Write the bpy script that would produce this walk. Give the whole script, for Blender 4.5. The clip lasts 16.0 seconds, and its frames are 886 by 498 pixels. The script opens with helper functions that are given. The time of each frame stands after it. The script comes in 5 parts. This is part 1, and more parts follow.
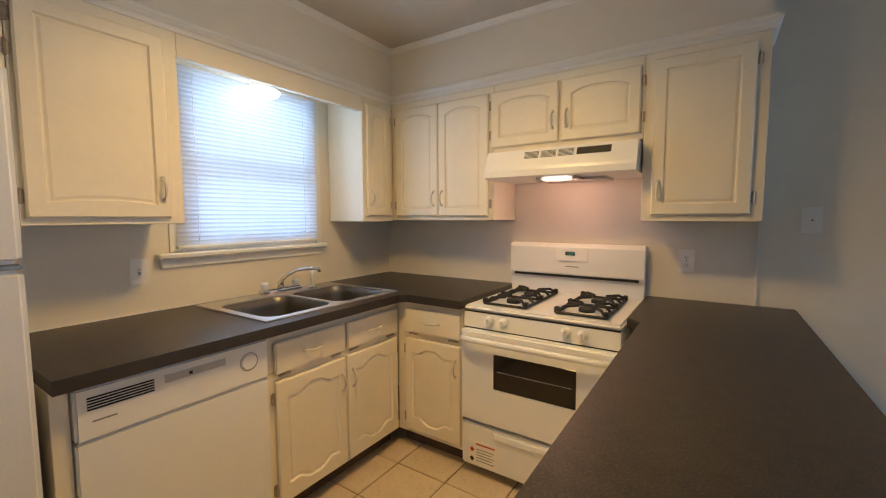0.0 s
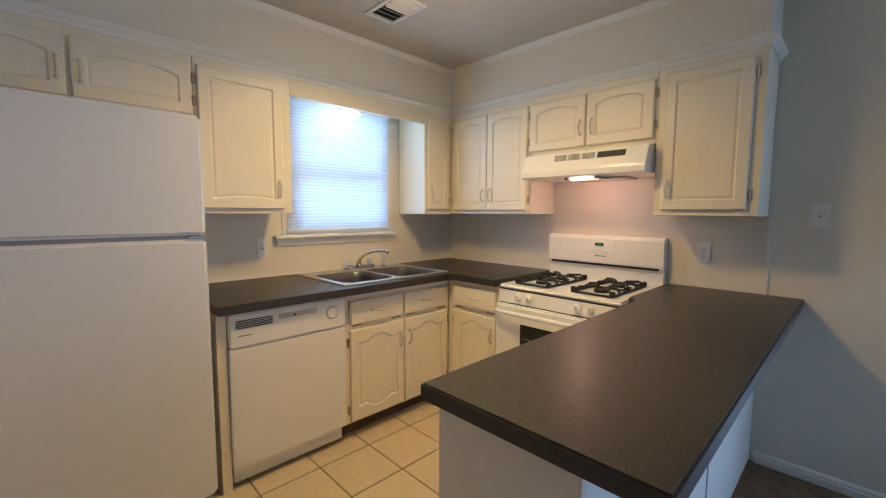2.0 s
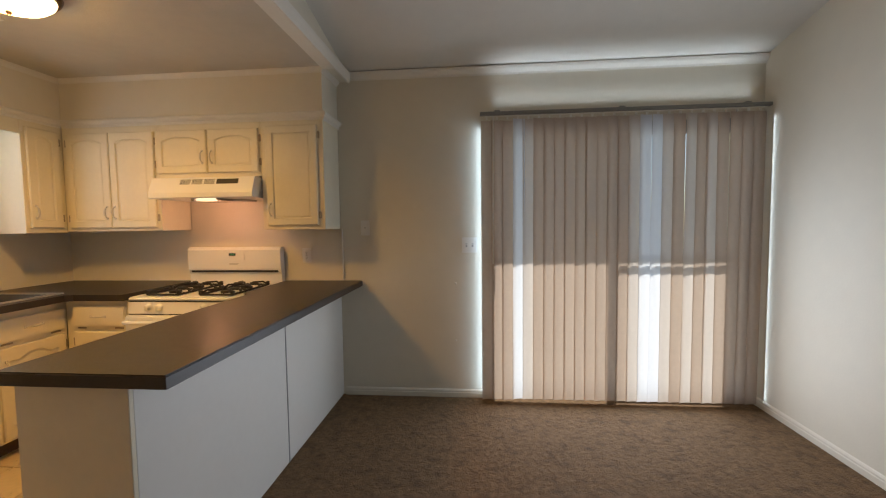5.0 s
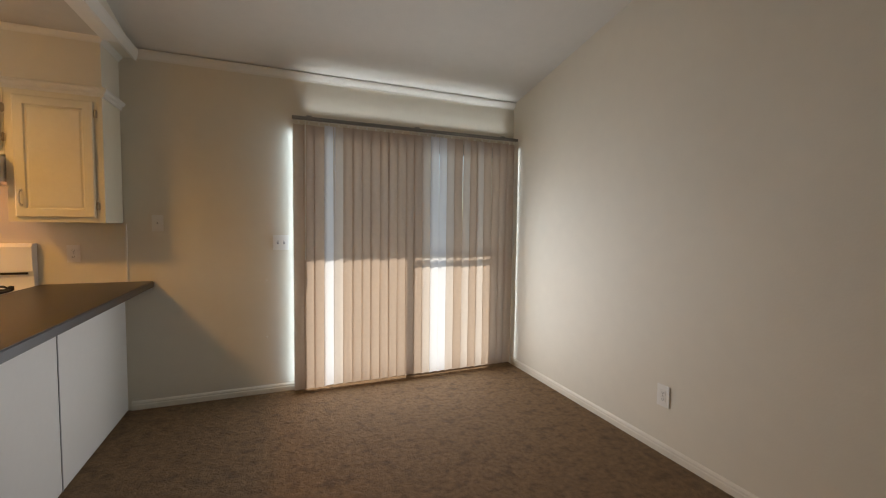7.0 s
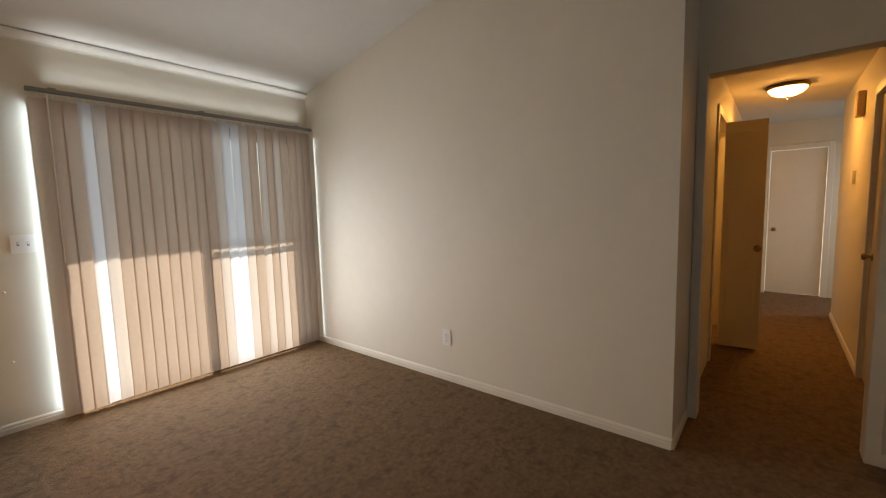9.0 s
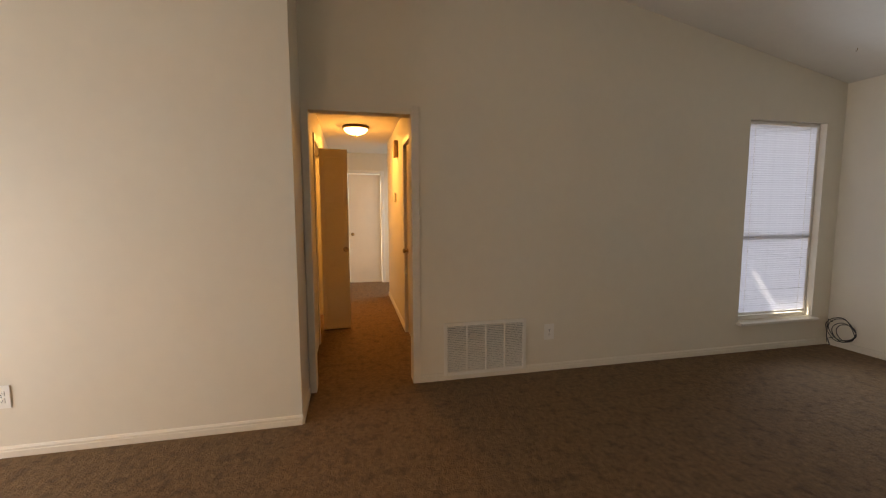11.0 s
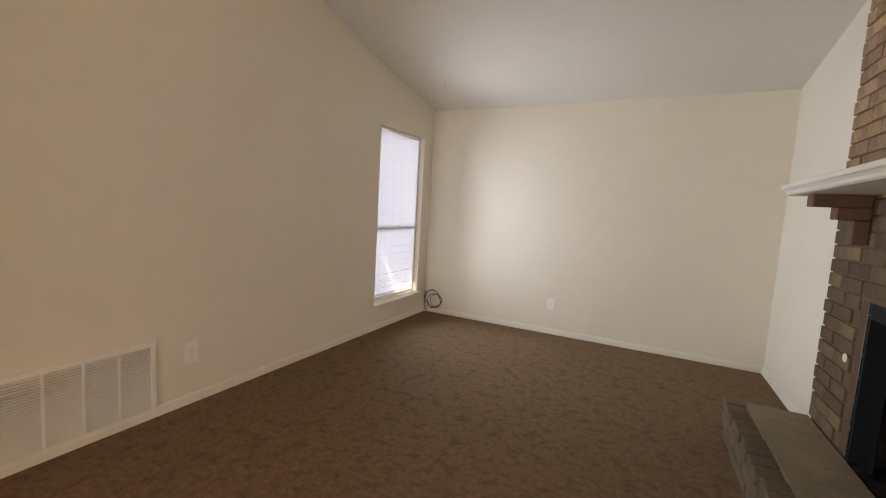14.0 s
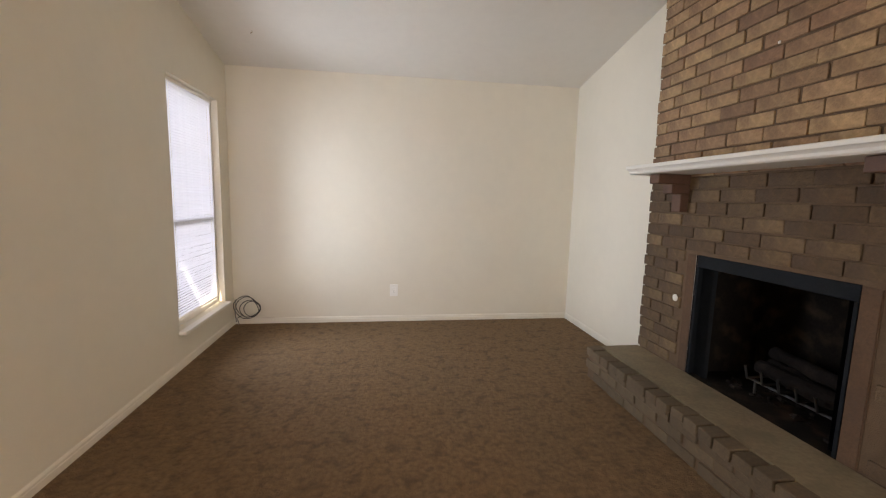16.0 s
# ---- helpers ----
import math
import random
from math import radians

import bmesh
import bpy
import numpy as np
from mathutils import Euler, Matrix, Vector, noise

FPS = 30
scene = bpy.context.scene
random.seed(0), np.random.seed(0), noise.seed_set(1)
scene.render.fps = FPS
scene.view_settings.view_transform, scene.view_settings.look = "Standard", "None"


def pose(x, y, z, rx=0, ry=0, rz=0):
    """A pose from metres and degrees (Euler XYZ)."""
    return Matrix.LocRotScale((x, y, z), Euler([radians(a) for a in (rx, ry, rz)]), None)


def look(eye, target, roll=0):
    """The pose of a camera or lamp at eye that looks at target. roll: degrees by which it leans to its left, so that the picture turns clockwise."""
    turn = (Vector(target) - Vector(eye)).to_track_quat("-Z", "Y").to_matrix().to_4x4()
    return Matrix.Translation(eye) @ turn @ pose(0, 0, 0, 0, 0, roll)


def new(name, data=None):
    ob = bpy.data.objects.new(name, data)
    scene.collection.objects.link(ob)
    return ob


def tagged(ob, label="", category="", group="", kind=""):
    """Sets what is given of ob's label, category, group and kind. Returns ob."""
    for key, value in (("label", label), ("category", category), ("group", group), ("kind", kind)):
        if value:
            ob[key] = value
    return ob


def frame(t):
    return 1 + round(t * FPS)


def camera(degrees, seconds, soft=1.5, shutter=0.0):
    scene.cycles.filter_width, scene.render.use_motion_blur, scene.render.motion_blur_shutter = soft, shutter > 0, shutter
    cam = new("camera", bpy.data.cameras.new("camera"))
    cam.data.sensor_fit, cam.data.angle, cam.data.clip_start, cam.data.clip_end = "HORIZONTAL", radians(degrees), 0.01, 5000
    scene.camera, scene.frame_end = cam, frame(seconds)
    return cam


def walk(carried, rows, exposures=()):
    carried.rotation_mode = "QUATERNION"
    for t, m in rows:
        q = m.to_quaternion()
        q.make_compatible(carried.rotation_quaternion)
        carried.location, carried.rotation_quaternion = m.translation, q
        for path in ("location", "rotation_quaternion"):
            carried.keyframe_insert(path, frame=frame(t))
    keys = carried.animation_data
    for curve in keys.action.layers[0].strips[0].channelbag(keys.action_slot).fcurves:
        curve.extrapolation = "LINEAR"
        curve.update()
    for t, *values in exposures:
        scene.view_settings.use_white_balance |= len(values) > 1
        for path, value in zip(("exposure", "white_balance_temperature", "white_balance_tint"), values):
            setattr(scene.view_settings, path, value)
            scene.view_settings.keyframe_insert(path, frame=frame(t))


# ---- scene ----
cam = camera(94.7, 16.0, soft=1.15)
PATH = [
    (0, (0.655, 0.445, 1.348), (-0.452, 2.103, 1.189), -0.2),
    (0.5, (0.767, 0.471, 1.344), (-0.507, 2.007, 1.206), 0.8),
    (1, (0.881, 0.441, 1.344), (-0.612, 1.767, 1.232), 1.7),
    (1.5, (0.992, 0.334, 1.335), (-0.556, 1.596, 1.221), 1.1),
    (2, (1.144, 0.211, 1.335), (-0.276, 1.608, 1.155), 0.3),
    (2.5, (1.307, 0.153, 1.326), (0.087, 1.723, 1.107), 0.3),
    (3, (1.478, 0.077, 1.309), (0.365, 1.721, 1.063), 1.6),
    (3.5, (1.577, -0.017, 1.314), (0.658, 1.744, 1.084), 0.1),
    (4, (1.686, -0.132, 1.325), (1.057, 1.76, 1.17), -1.3),
    (4.5, (1.785, -0.177, 1.333), (1.441, 1.789, 1.216), -2.1),
    (5, (1.888, -0.231, 1.345), (1.715, 1.758, 1.225), -0.7),
    (5.2, (1.924, -0.267, 1.345), (1.808, 1.725, 1.214), -0.3),
    (7.3, (1.775, -0.628, 1.328), (2.583, 1.197, 1.204), 0.6),
    (7.5, (1.758, -0.682, 1.351), (2.578, 1.136, 1.198), 0.6),
    (8, (1.657, -0.717, 1.361), (2.593, 1.04, 1.167), 0.2),
    (8.5, (1.555, -0.723, 1.325), (2.781, 0.844, 1.115), -1.4),
    (9, (1.509, -0.803, 1.339), (3.049, 0.459, 1.142), -1.5),
    (9.2, (1.484, -0.824, 1.334), (3.125, 0.305, 1.152), -1.1),
    (11.3, (1.257, -0.739, 1.357), (3.134, -1.403, 1.164), 0.6),
    (11.5, (1.248, -0.77, 1.356), (3.072, -1.568, 1.165), 1.3),
    (12, (1.242, -0.808, 1.331), (2.894, -1.921, 1.148), 2.6),
    (12.5, (1.353, -0.766, 1.338), (2.783, -2.153, 1.166), 2.2),
    (13, (1.44, -0.714, 1.323), (2.656, -2.292, 1.139), 1.6),
    (13.5, (1.618, -0.739, 1.327), (2.676, -2.427, 1.149), 2.3),
    (14, (1.839, -0.79, 1.335), (2.724, -2.574, 1.141), 3.4),
    (14.5, (2.108, -0.775, 1.345), (2.748, -2.658, 1.128), 2.5),
    (15, (2.351, -0.835, 1.33), (2.7, -2.791, 1.103), 2.3),
    (15.5, (2.573, -0.988, 1.344), (2.625, -2.974, 1.118), 2.6),
    (16, (2.84, -1.077, 1.331), (2.554, -3.041, 1.086), 1.4),
]
# seconds, stops, white balance
EXPOSURES = [(0.0, 0.18, 4750, 5), (1.5, 0.24, 4550, 4), (2.5, 0.34, 4400, 4), (3.5, 0.20, 5000, 5), (4.2, 0.06, 5750, 7), (5.0, 0.04, 6300, 9), (7.5, 0.16, 6950, 11), (8.5, 0.33, 7050, 12), (9.0, 0.34, 7050, 12), (11.5, 1.38, 7600, 14), (13.5, 1.80, 7700, 15), (16.0, 1.97, 7650, 15)]
walk(cam, [(t, look(eye, target, roll)) for t, eye, target, roll in PATH], EXPOSURES)

# ---- world, sun, lamps ----
world = bpy.data.worlds.new("sky_world")
world.use_nodes = True
scene.world = world
_wn = world.node_tree.nodes
_sky = _wn.new("ShaderNodeTexSky")
_sky.sky_type, _sky.sun_disc = "NISHITA", False
SUN_AZ, SUN_EL = 20.0, 50.0
_sky.sun_elevation, _sky.sun_rotation = radians(SUN_EL), radians(SUN_AZ)
_wn["Background"].inputs["Strength"].default_value = 0.10
world.node_tree.links.new(_sky.outputs["Color"], _wn["Background"].inputs["Color"])


def lamp(name, kind, m, energy, color, size=0.1, size_y=None, spread=None):
    data = bpy.data.lights.new(name, kind)
    data.energy, data.color = energy, color
    if kind == "AREA":
        data.shape, data.size, data.size_y = "RECTANGLE", size, size_y or size
        if spread:
            data.spread = radians(spread)
    elif kind == "SUN":
        data.angle = radians(0.5)
    else:
        data.shadow_soft_size = size
    ob = new(name, data)
    ob.matrix_world = m
    return ob


sun_way = Vector((math.sin(radians(SUN_AZ)) * math.cos(radians(SUN_EL)), math.cos(radians(SUN_AZ)) * math.cos(radians(SUN_EL)), math.sin(radians(SUN_EL))))
lamp("sun", "SUN", look(sun_way * 30, (0, 0, 0)), 5.0, (1.0, 0.93, 0.82))
lamp("sliding_door_daylight", "AREA", look((2.76, 2.765, 0.85), (2.76, 0, 0.85)), 22, (0.80, 0.88, 1.0), 1.64, 1.5)
lamp("patio_daylight", "AREA", look((2.91, 2.895, 1.055), (2.91, 0, 1.055)), 2.6, (0.78, 0.88, 1.0), 1.86, 2.02)
# daylight slipping past the blind at its two sides and over its top
lamp("blind_gap_west", "AREA", look((1.915, 2.853, 1.06), (1.0, 2.853, 1.06)), 1.5, (0.66, 0.84, 1.0), 0.045, 2.0)
lamp("blind_gap_east", "AREA", look((3.890, 2.79, 1.06), (3.92, 2.5, 1.06)), 0.5, (0.74, 0.88, 1.0), 0.02, 2.0)
lamp("blind_gap_top", "AREA", pose(2.91, 2.848, 2.172, 180, 0, 0), 0.9, (0.80, 0.90, 1.0), 1.8, 0.035, 75)
lamp("kitchen_window_daylight", "AREA", look((-1.44, 1.79, 1.64), (0, 1.79, 1.64)), 1.8, (0.72, 0.86, 1.0), 0.72, 0.8, 150)
lamp("kitchen_window_sky", "AREA", look((-1.585, 1.785, 1.64), (0, 1.785, 1.64)), 8, (0.90, 0.94, 1.0), 0.74, 0.82)
lamp("living_window_sky", "AREA", look((4.49, -4.75, 1.2), (0, -4.75, 1.2)), 5.0, (0.82, 0.82, 1.0), 0.84, 1.8)
lamp("living_window_daylight", "AREA", look((4.352, -4.66, 1.25), (0, -4.1, 1.25)), 8.2, (0.64, 0.78, 1.0), 0.66, 1.75, 124)
lamp("kitchen_bulb", "POINT", pose(-0.22, 1.5, 2.295), 2.6, (1.0, 0.51, 0.10), 0.015)
lamp("kitchen_bowl", "AREA", pose(-0.22, 1.5, 2.305), 17, (1.0, 0.50, 0.10), 0.26, spread=158)
lamp("hall_bulb", "POINT", pose(6.60, -0.83, 2.262), 4.2, (1.0, 0.45, 0.085), 0.015)
lamp("hall_bowl", "AREA", pose(6.60, -0.83, 2.268), 8.2, (1.0, 0.46, 0.09), 0.22)
lamp("hood_bulb", "POINT", pose(-0.04, 2.60, 1.518), 2.3, (1.0, 0.43, 0.22), 0.03)
lamp("window_bulb", "POINT", pose(-1.33, 1.73, 1.93), 0.35, (1.0, 0.72, 0.40), 0.06)
lamp("side_room_daylight", "AREA", look((8.5, -2.55, 1.4), (8.3, -1.0, 0.2)), 8, (0.72, 0.86, 1.0), 0.9, 1.2)


# ---- materials ----
def material(name, color, rough=0.5, metal=0.0, vary=0.06, scale=6.0, bump=0.0, bump_scale=200.0, dirt=None, dirt_amount=0.0, dirt_scale=2.0,
             island=0.0, obj=0.0, coat=0.0, rough_vary=0.08, color2=None, bump_depth=0.004):
    m = bpy.data.materials.new(name)
    m.use_nodes = True
    nt = m.node_tree
    n, ln = nt.nodes, nt.links.new
    b = n["Principled BSDF"]
    b.inputs["Roughness"].default_value, b.inputs["Metallic"].default_value = rough, metal
    if coat:
        b.inputs["Coat Weight"].default_value = coat
    tc = n.new("ShaderNodeTexCoord")

    def noise_node(s, detail=4.0):
        t = n.new("ShaderNodeTexNoise")
        t.inputs["Scale"].default_value, t.inputs["Detail"].default_value = s, detail
        ln(tc.outputs["Object"], t.inputs["Vector"])
        return t

    big, fine = noise_node(scale), noise_node(scale * 9)
    mix = n.new("ShaderNodeMath")
    mix.operation = "ADD"
    ln(big.outputs["Fac"], mix.inputs[0]), ln(fine.outputs["Fac"], mix.inputs[1])
    mr = n.new("ShaderNodeMapRange")
    mr.inputs["From Min"].default_value, mr.inputs["From Max"].default_value = 0.6, 1.4
    mr.inputs["To Min"].default_value, mr.inputs["To Max"].default_value = 1 - vary, 1 + vary
    ln(mix.outputs[0], mr.inputs["Value"])
    value = mr.outputs[0]
    for amount, node, out in ((island, "ShaderNodeNewGeometry", "Random Per Island"), (obj, "ShaderNodeObjectInfo", "Random")):
        if amount:
            g, r2, mul = n.new(node), n.new("ShaderNodeMapRange"), n.new("ShaderNodeMath")
            r2.inputs["To Min"].default_value, r2.inputs["To Max"].default_value = 1 - amount, 1 + amount
            mul.operation = "MULTIPLY"
            ln(g.outputs[out], r2.inputs["Value"]), ln(value, mul.inputs[0]), ln(r2.outputs[0], mul.inputs[1])
            value = mul.outputs[0]
    sc = n.new("ShaderNodeVectorMath")
    sc.operation = "SCALE"
    sc.inputs[0].default_value = color
    if color2:   # pieces differ in hue as well as in depth
        oi, wr, fc, hm = n.new("ShaderNodeObjectInfo"), n.new("ShaderNodeMath"), n.new("ShaderNodeMath"), n.new("ShaderNodeMix")
        wr.operation, fc.operation, hm.data_type = "MULTIPLY", "FRACT", "RGBA"
        wr.inputs[1].default_value = 13.7
        hm.inputs["A"].default_value, hm.inputs["B"].default_value = (*color, 1), (*color2, 1)
        ln(oi.outputs["Random"], wr.inputs[0]), ln(wr.outputs[0], fc.inputs[0]), ln(fc.outputs[0], hm.inputs["Factor"]), ln(hm.outputs["Result"], sc.inputs[0])
    ln(value, sc.inputs["Scale"])
    col = sc.outputs["Vector"]
    if dirt:
        dn = noise_node(dirt_scale, 8.0)
        dr, mc = n.new("ShaderNodeMapRange"), n.new("ShaderNodeMix")
        dr.inputs["From Min"].default_value, dr.inputs["From Max"].default_value = 0.5, 0.72
        dr.inputs["To Max"].default_value = dirt_amount
        mc.data_type = "RGBA"
        ln(dn.outputs["Fac"], dr.inputs["Value"]), ln(dr.outputs[0], mc.inputs["Factor"])
        ln(col, mc.inputs["A"])
        mc.inputs["B"].default_value = (*dirt, 1)
        col = mc.outputs["Result"]
    ln(col, b.inputs["Base Color"])
    rr = n.new("ShaderNodeMapRange")
    rr.inputs["To Min"].default_value, rr.inputs["To Max"].default_value = max(rough - rough_vary, 0.02), min(rough + rough_vary, 1)
    ln(fine.outputs["Fac"], rr.inputs["Value"]), ln(rr.outputs[0], b.inputs["Roughness"])
    if bump:
        bn, bu = noise_node(bump_scale, 3.0), n.new("ShaderNodeBump")
        bu.inputs["Strength"].default_value, bu.inputs["Distance"].default_value = bump, bump_depth
        ln(bn.outputs["Fac"], bu.inputs["Height"]), ln(bu.outputs["Normal"], b.inputs["Normal"])
    return m


def sheer(name, color, through_color, amount, rough=0.6):
    """A thin diffuse sheet that lets part of the light through."""
    m = bpy.data.materials.new(name)
    m.use_nodes = True
    n, ln = m.node_tree.nodes, m.node_tree.links.new
    n.remove(n["Principled BSDF"])
    d, t, mx, tn, tc = (n.new(k) for k in ("ShaderNodeBsdfDiffuse", "ShaderNodeBsdfTranslucent", "ShaderNodeMixShader", "ShaderNodeTexNoise", "ShaderNodeTexCoord"))
    tn.inputs["Scale"].default_value = 30
    r, sc = n.new("ShaderNodeMapRange"), n.new("ShaderNodeVectorMath")
    r.inputs["To Min"].default_value, r.inputs["To Max"].default_value = 0.9, 1.1
    sc.operation = "SCALE"
    sc.inputs[0].default_value = color
    ln(tc.outputs["Object"], tn.inputs["Vector"]), ln(tn.outputs["Fac"], r.inputs["Value"]), ln(r.outputs[0], sc.inputs["Scale"])
    ln(sc.outputs["Vector"], d.inputs["Color"])
    t.inputs["Color"].default_value = (*through_color, 1)
    mx.inputs[0].default_value = amount
    ln(d.outputs[0], mx.inputs[1]), ln(t.outputs[0], mx.inputs[2]), ln(mx.outputs[0], n["Material Output"].inputs["Surface"])
    return m


def glow(name, color, strength):
    m = bpy.data.materials.new(name)
    m.use_nodes = True
    b = m.node_tree.nodes["Principled BSDF"]
    b.inputs["Base Color"].default_value = (0.9, 0.88, 0.82, 1)
    b.inputs["Emission Color"].default_value, b.inputs["Emission Strength"].default_value = (*color, 1), strength
    return m


def clear_glass(name):
    m = bpy.data.materials.new(name)
    m.use_nodes = True
    n, ln = m.node_tree.nodes, m.node_tree.links.new
    n.remove(n["Principled BSDF"])
    a, g, mx, f = (n.new(k) for k in ("ShaderNodeBsdfTransparent", "ShaderNodeBsdfGlossy", "ShaderNodeMixShader", "ShaderNodeFresnel"))
    g.inputs["Roughness"].default_value = 0.02
    a.inputs["Color"].default_value = (0.94, 0.97, 0.96, 1)
    ln(f.outputs[0], mx.inputs[0]), ln(a.outputs[0], mx.inputs[1]), ln(g.outputs[0], mx.inputs[2]), ln(mx.outputs[0], n["Material Output"].inputs["Surface"])
    return m


def tufted(m):
    """Trodden pile: broader dents under the fine tufts."""
    n, ln = m.node_tree.nodes, m.node_tree.links.new
    fine = next(k for k in n if k.bl_idname == "ShaderNodeBump")
    tc = next(k for k in n if k.bl_idname == "ShaderNodeTexCoord")
    t, bu = n.new("ShaderNodeTexNoise"), n.new("ShaderNodeBump")
    t.inputs["Scale"].default_value, t.inputs["Detail"].default_value = 26, 6.0
    t.inputs["Distortion"].default_value = 0.6
    bu.inputs["Strength"].default_value, bu.inputs["Distance"].default_value = 0.7, 0.020
    ln(tc.outputs["Object"], t.inputs["Vector"]), ln(t.outputs["Fac"], bu.inputs["Height"]), ln(bu.outputs["Normal"], fine.inputs["Normal"])


M_WALL = material("wall_paint", (0.76, 0.71, 0.60), 0.62, vary=0.025, scale=1.2, bump=0.12, bump_scale=90, dirt=(0.55, 0.50, 0.42), dirt_amount=0.12, dirt_scale=1.1)
M_CEIL = material("ceiling_paint", (0.70, 0.67, 0.61), 0.8, vary=0.03, scale=1.5, bump=0.35, bump_scale=120)
# darker and blotchier than ceiling_paint over the whole kitchen ceiling
M_KCEIL = material("kitchen_ceiling_tone", (0.60, 0.56, 0.48), 0.8, vary=0.05, scale=1.5, bump=0.45, bump_scale=110, dirt=(0.46, 0.41, 0.32), dirt_amount=0.3, dirt_scale=1.3)
M_TRIM = material("trim_paint", (0.80, 0.77, 0.70), 0.4, vary=0.03, scale=5, bump=0.05, bump_scale=60)
M_BASE = material("cream_trim_paint", (0.77, 0.72, 0.62), 0.45, vary=0.04, scale=5, bump=0.06, bump_scale=60, dirt=(0.52, 0.45, 0.36), dirt_amount=0.2, dirt_scale=4)
M_CAB = material("cabinet_paint", (0.79, 0.73, 0.58), 0.42, vary=0.03, scale=4, bump=0.10, bump_scale=70, dirt=(0.55, 0.47, 0.34), dirt_amount=0.18, dirt_scale=3.0)
M_PANEL = material("white_panel_paint", (0.80, 0.79, 0.76), 0.45, vary=0.02, scale=3, bump=0.04, bump_scale=60)
M_CARPET = material("carpet_pile", (0.182, 0.107, 0.050), 0.95, vary=0.5, scale=34, bump=0.9, bump_scale=120, dirt=(0.070, 0.042, 0.021), dirt_amount=0.65, dirt_scale=12, bump_depth=0.010)
tufted(M_CARPET)
M_COUNTER = material("laminate_counter", (0.030, 0.023, 0.018), 0.36, vary=0.6, scale=24, bump=0.08, bump_scale=300, rough_vary=0.08, dirt=(0.105, 0.080, 0.056), dirt_amount=0.7, dirt_scale=190)
M_EDGE = material("laminate_edge", (0.030, 0.024, 0.020), 0.4, vary=0.3, scale=26)
M_TILE = material("ceramic_tile", (0.60, 0.50, 0.36), 0.30, vary=0.10, scale=5, bump=0.05, bump_scale=40, obj=0.05, dirt=(0.40, 0.31, 0.20), dirt_amount=0.35, dirt_scale=4)
M_GROUT = material("tile_grout", (0.13, 0.085, 0.05), 0.9, vary=0.2, scale=20, bump=0.3)
M_APPL = material("white_enamel", (0.80, 0.80, 0.79), 0.28, vary=0.008, scale=1.5, rough_vary=0.004)
M_FRIDGE = material("fridge_enamel", (0.74, 0.75, 0.77), 0.36, vary=0.02, scale=2, bump=0.25, bump_scale=330)
M_STEEL = material("brushed_steel", (0.40, 0.39, 0.38), 0.26, 1.0, vary=0.05, scale=14, rough_vary=0.05)
# one steel as two tones: bowls coloured for shade, rim for light
M_BOWL = material("shaded_sink_steel", (0.17, 0.163, 0.152), 0.40, 1.0, vary=0.10, scale=9, rough_vary=0.08, dirt=(0.16, 0.145, 0.13), dirt_amount=0.5, dirt_scale=6)
M_RIM = material("pale_sink_rim", (0.60, 0.58, 0.55), 0.42, 1.0, vary=0.05, scale=14)
M_CHROME = material("chrome", (0.72, 0.72, 0.72), 0.10, 1.0, vary=0.02)
M_BLACK = material("black_iron", (0.012, 0.011, 0.0105), 0.55, vary=0.2, scale=30, bump=0.2)
M_DARKGLASS = material("dark_oven_glass", (0.012, 0.011, 0.010), 0.08, vary=0.1)
M_TOE = material("scuffed_toe_board", (0.085, 0.055, 0.034), 0.85, vary=0.3, scale=12)
M_DARK = material("dark_gap", (0.02, 0.018, 0.016), 0.85, vary=0.1)
M_GREY = material("grey_plastic", (0.33, 0.33, 0.33), 0.5, vary=0.05)
M_VENT = material("pale_grey_plastic", (0.50, 0.49, 0.47), 0.5, vary=0.05)
M_PLATE = material("plate_plastic", (0.84, 0.82, 0.77), 0.35, vary=0.02)
M_WHITEPULL = material("painted_pull", (0.60, 0.56, 0.49), 0.35, vary=0.04, scale=30)
M_BRASS = material("aged_brass", (0.34, 0.26, 0.15), 0.35, 0.9, vary=0.2, scale=40)
M_HINGE = material("worn_hinge", (0.42, 0.36, 0.28), 0.4, 0.7, vary=0.25, scale=60)
M_BRONZE = material("bronze_rim", (0.10, 0.06, 0.035), 0.4, 0.8, vary=0.2, scale=30)
M_BRICK = material("clay_brick", (0.45, 0.30, 0.16), 0.85, vary=0.26, scale=9, bump=0.7, bump_scale=90, obj=0.20, dirt=(0.13, 0.075, 0.048), dirt_amount=0.8, dirt_scale=8, color2=(0.25, 0.145, 0.088), bump_depth=0.007)
# soot and the mantel's shade are both in this darker brick colour
M_BRICKS = material("sooty_shaded_brick", (0.175, 0.113, 0.060), 0.9, vary=0.3, scale=9, bump=0.7, bump_scale=90, obj=0.22, dirt=(0.070, 0.045, 0.032), dirt_amount=0.8, dirt_scale=6, color2=(0.108, 0.066, 0.037), bump_depth=0.007)
M_JAMB = material("worn_red_brick", (0.105, 0.058, 0.032), 0.85, vary=0.3, scale=8, bump=0.5, bump_scale=80, dirt=(0.09, 0.055, 0.04), dirt_amount=0.6, dirt_scale=6)
M_HBRICK = material("dusty_hearth_brick", (0.135, 0.095, 0.058), 0.9, vary=0.25, scale=9, bump=0.6, bump_scale=110, obj=0.14, dirt=(0.10, 0.07, 0.045), dirt_amount=0.6, dirt_scale=5)
M_MORTAR = material("brown_mortar", (0.13, 0.082, 0.048), 0.95, vary=0.2, scale=20, bump=0.5)
M_HEARTH = material("hearth_slab", (0.24, 0.185, 0.115), 0.85, vary=0.25, scale=6, bump=0.4, bump_scale=80, dirt=(0.12, 0.09, 0.06), dirt_amount=0.5, dirt_scale=4)
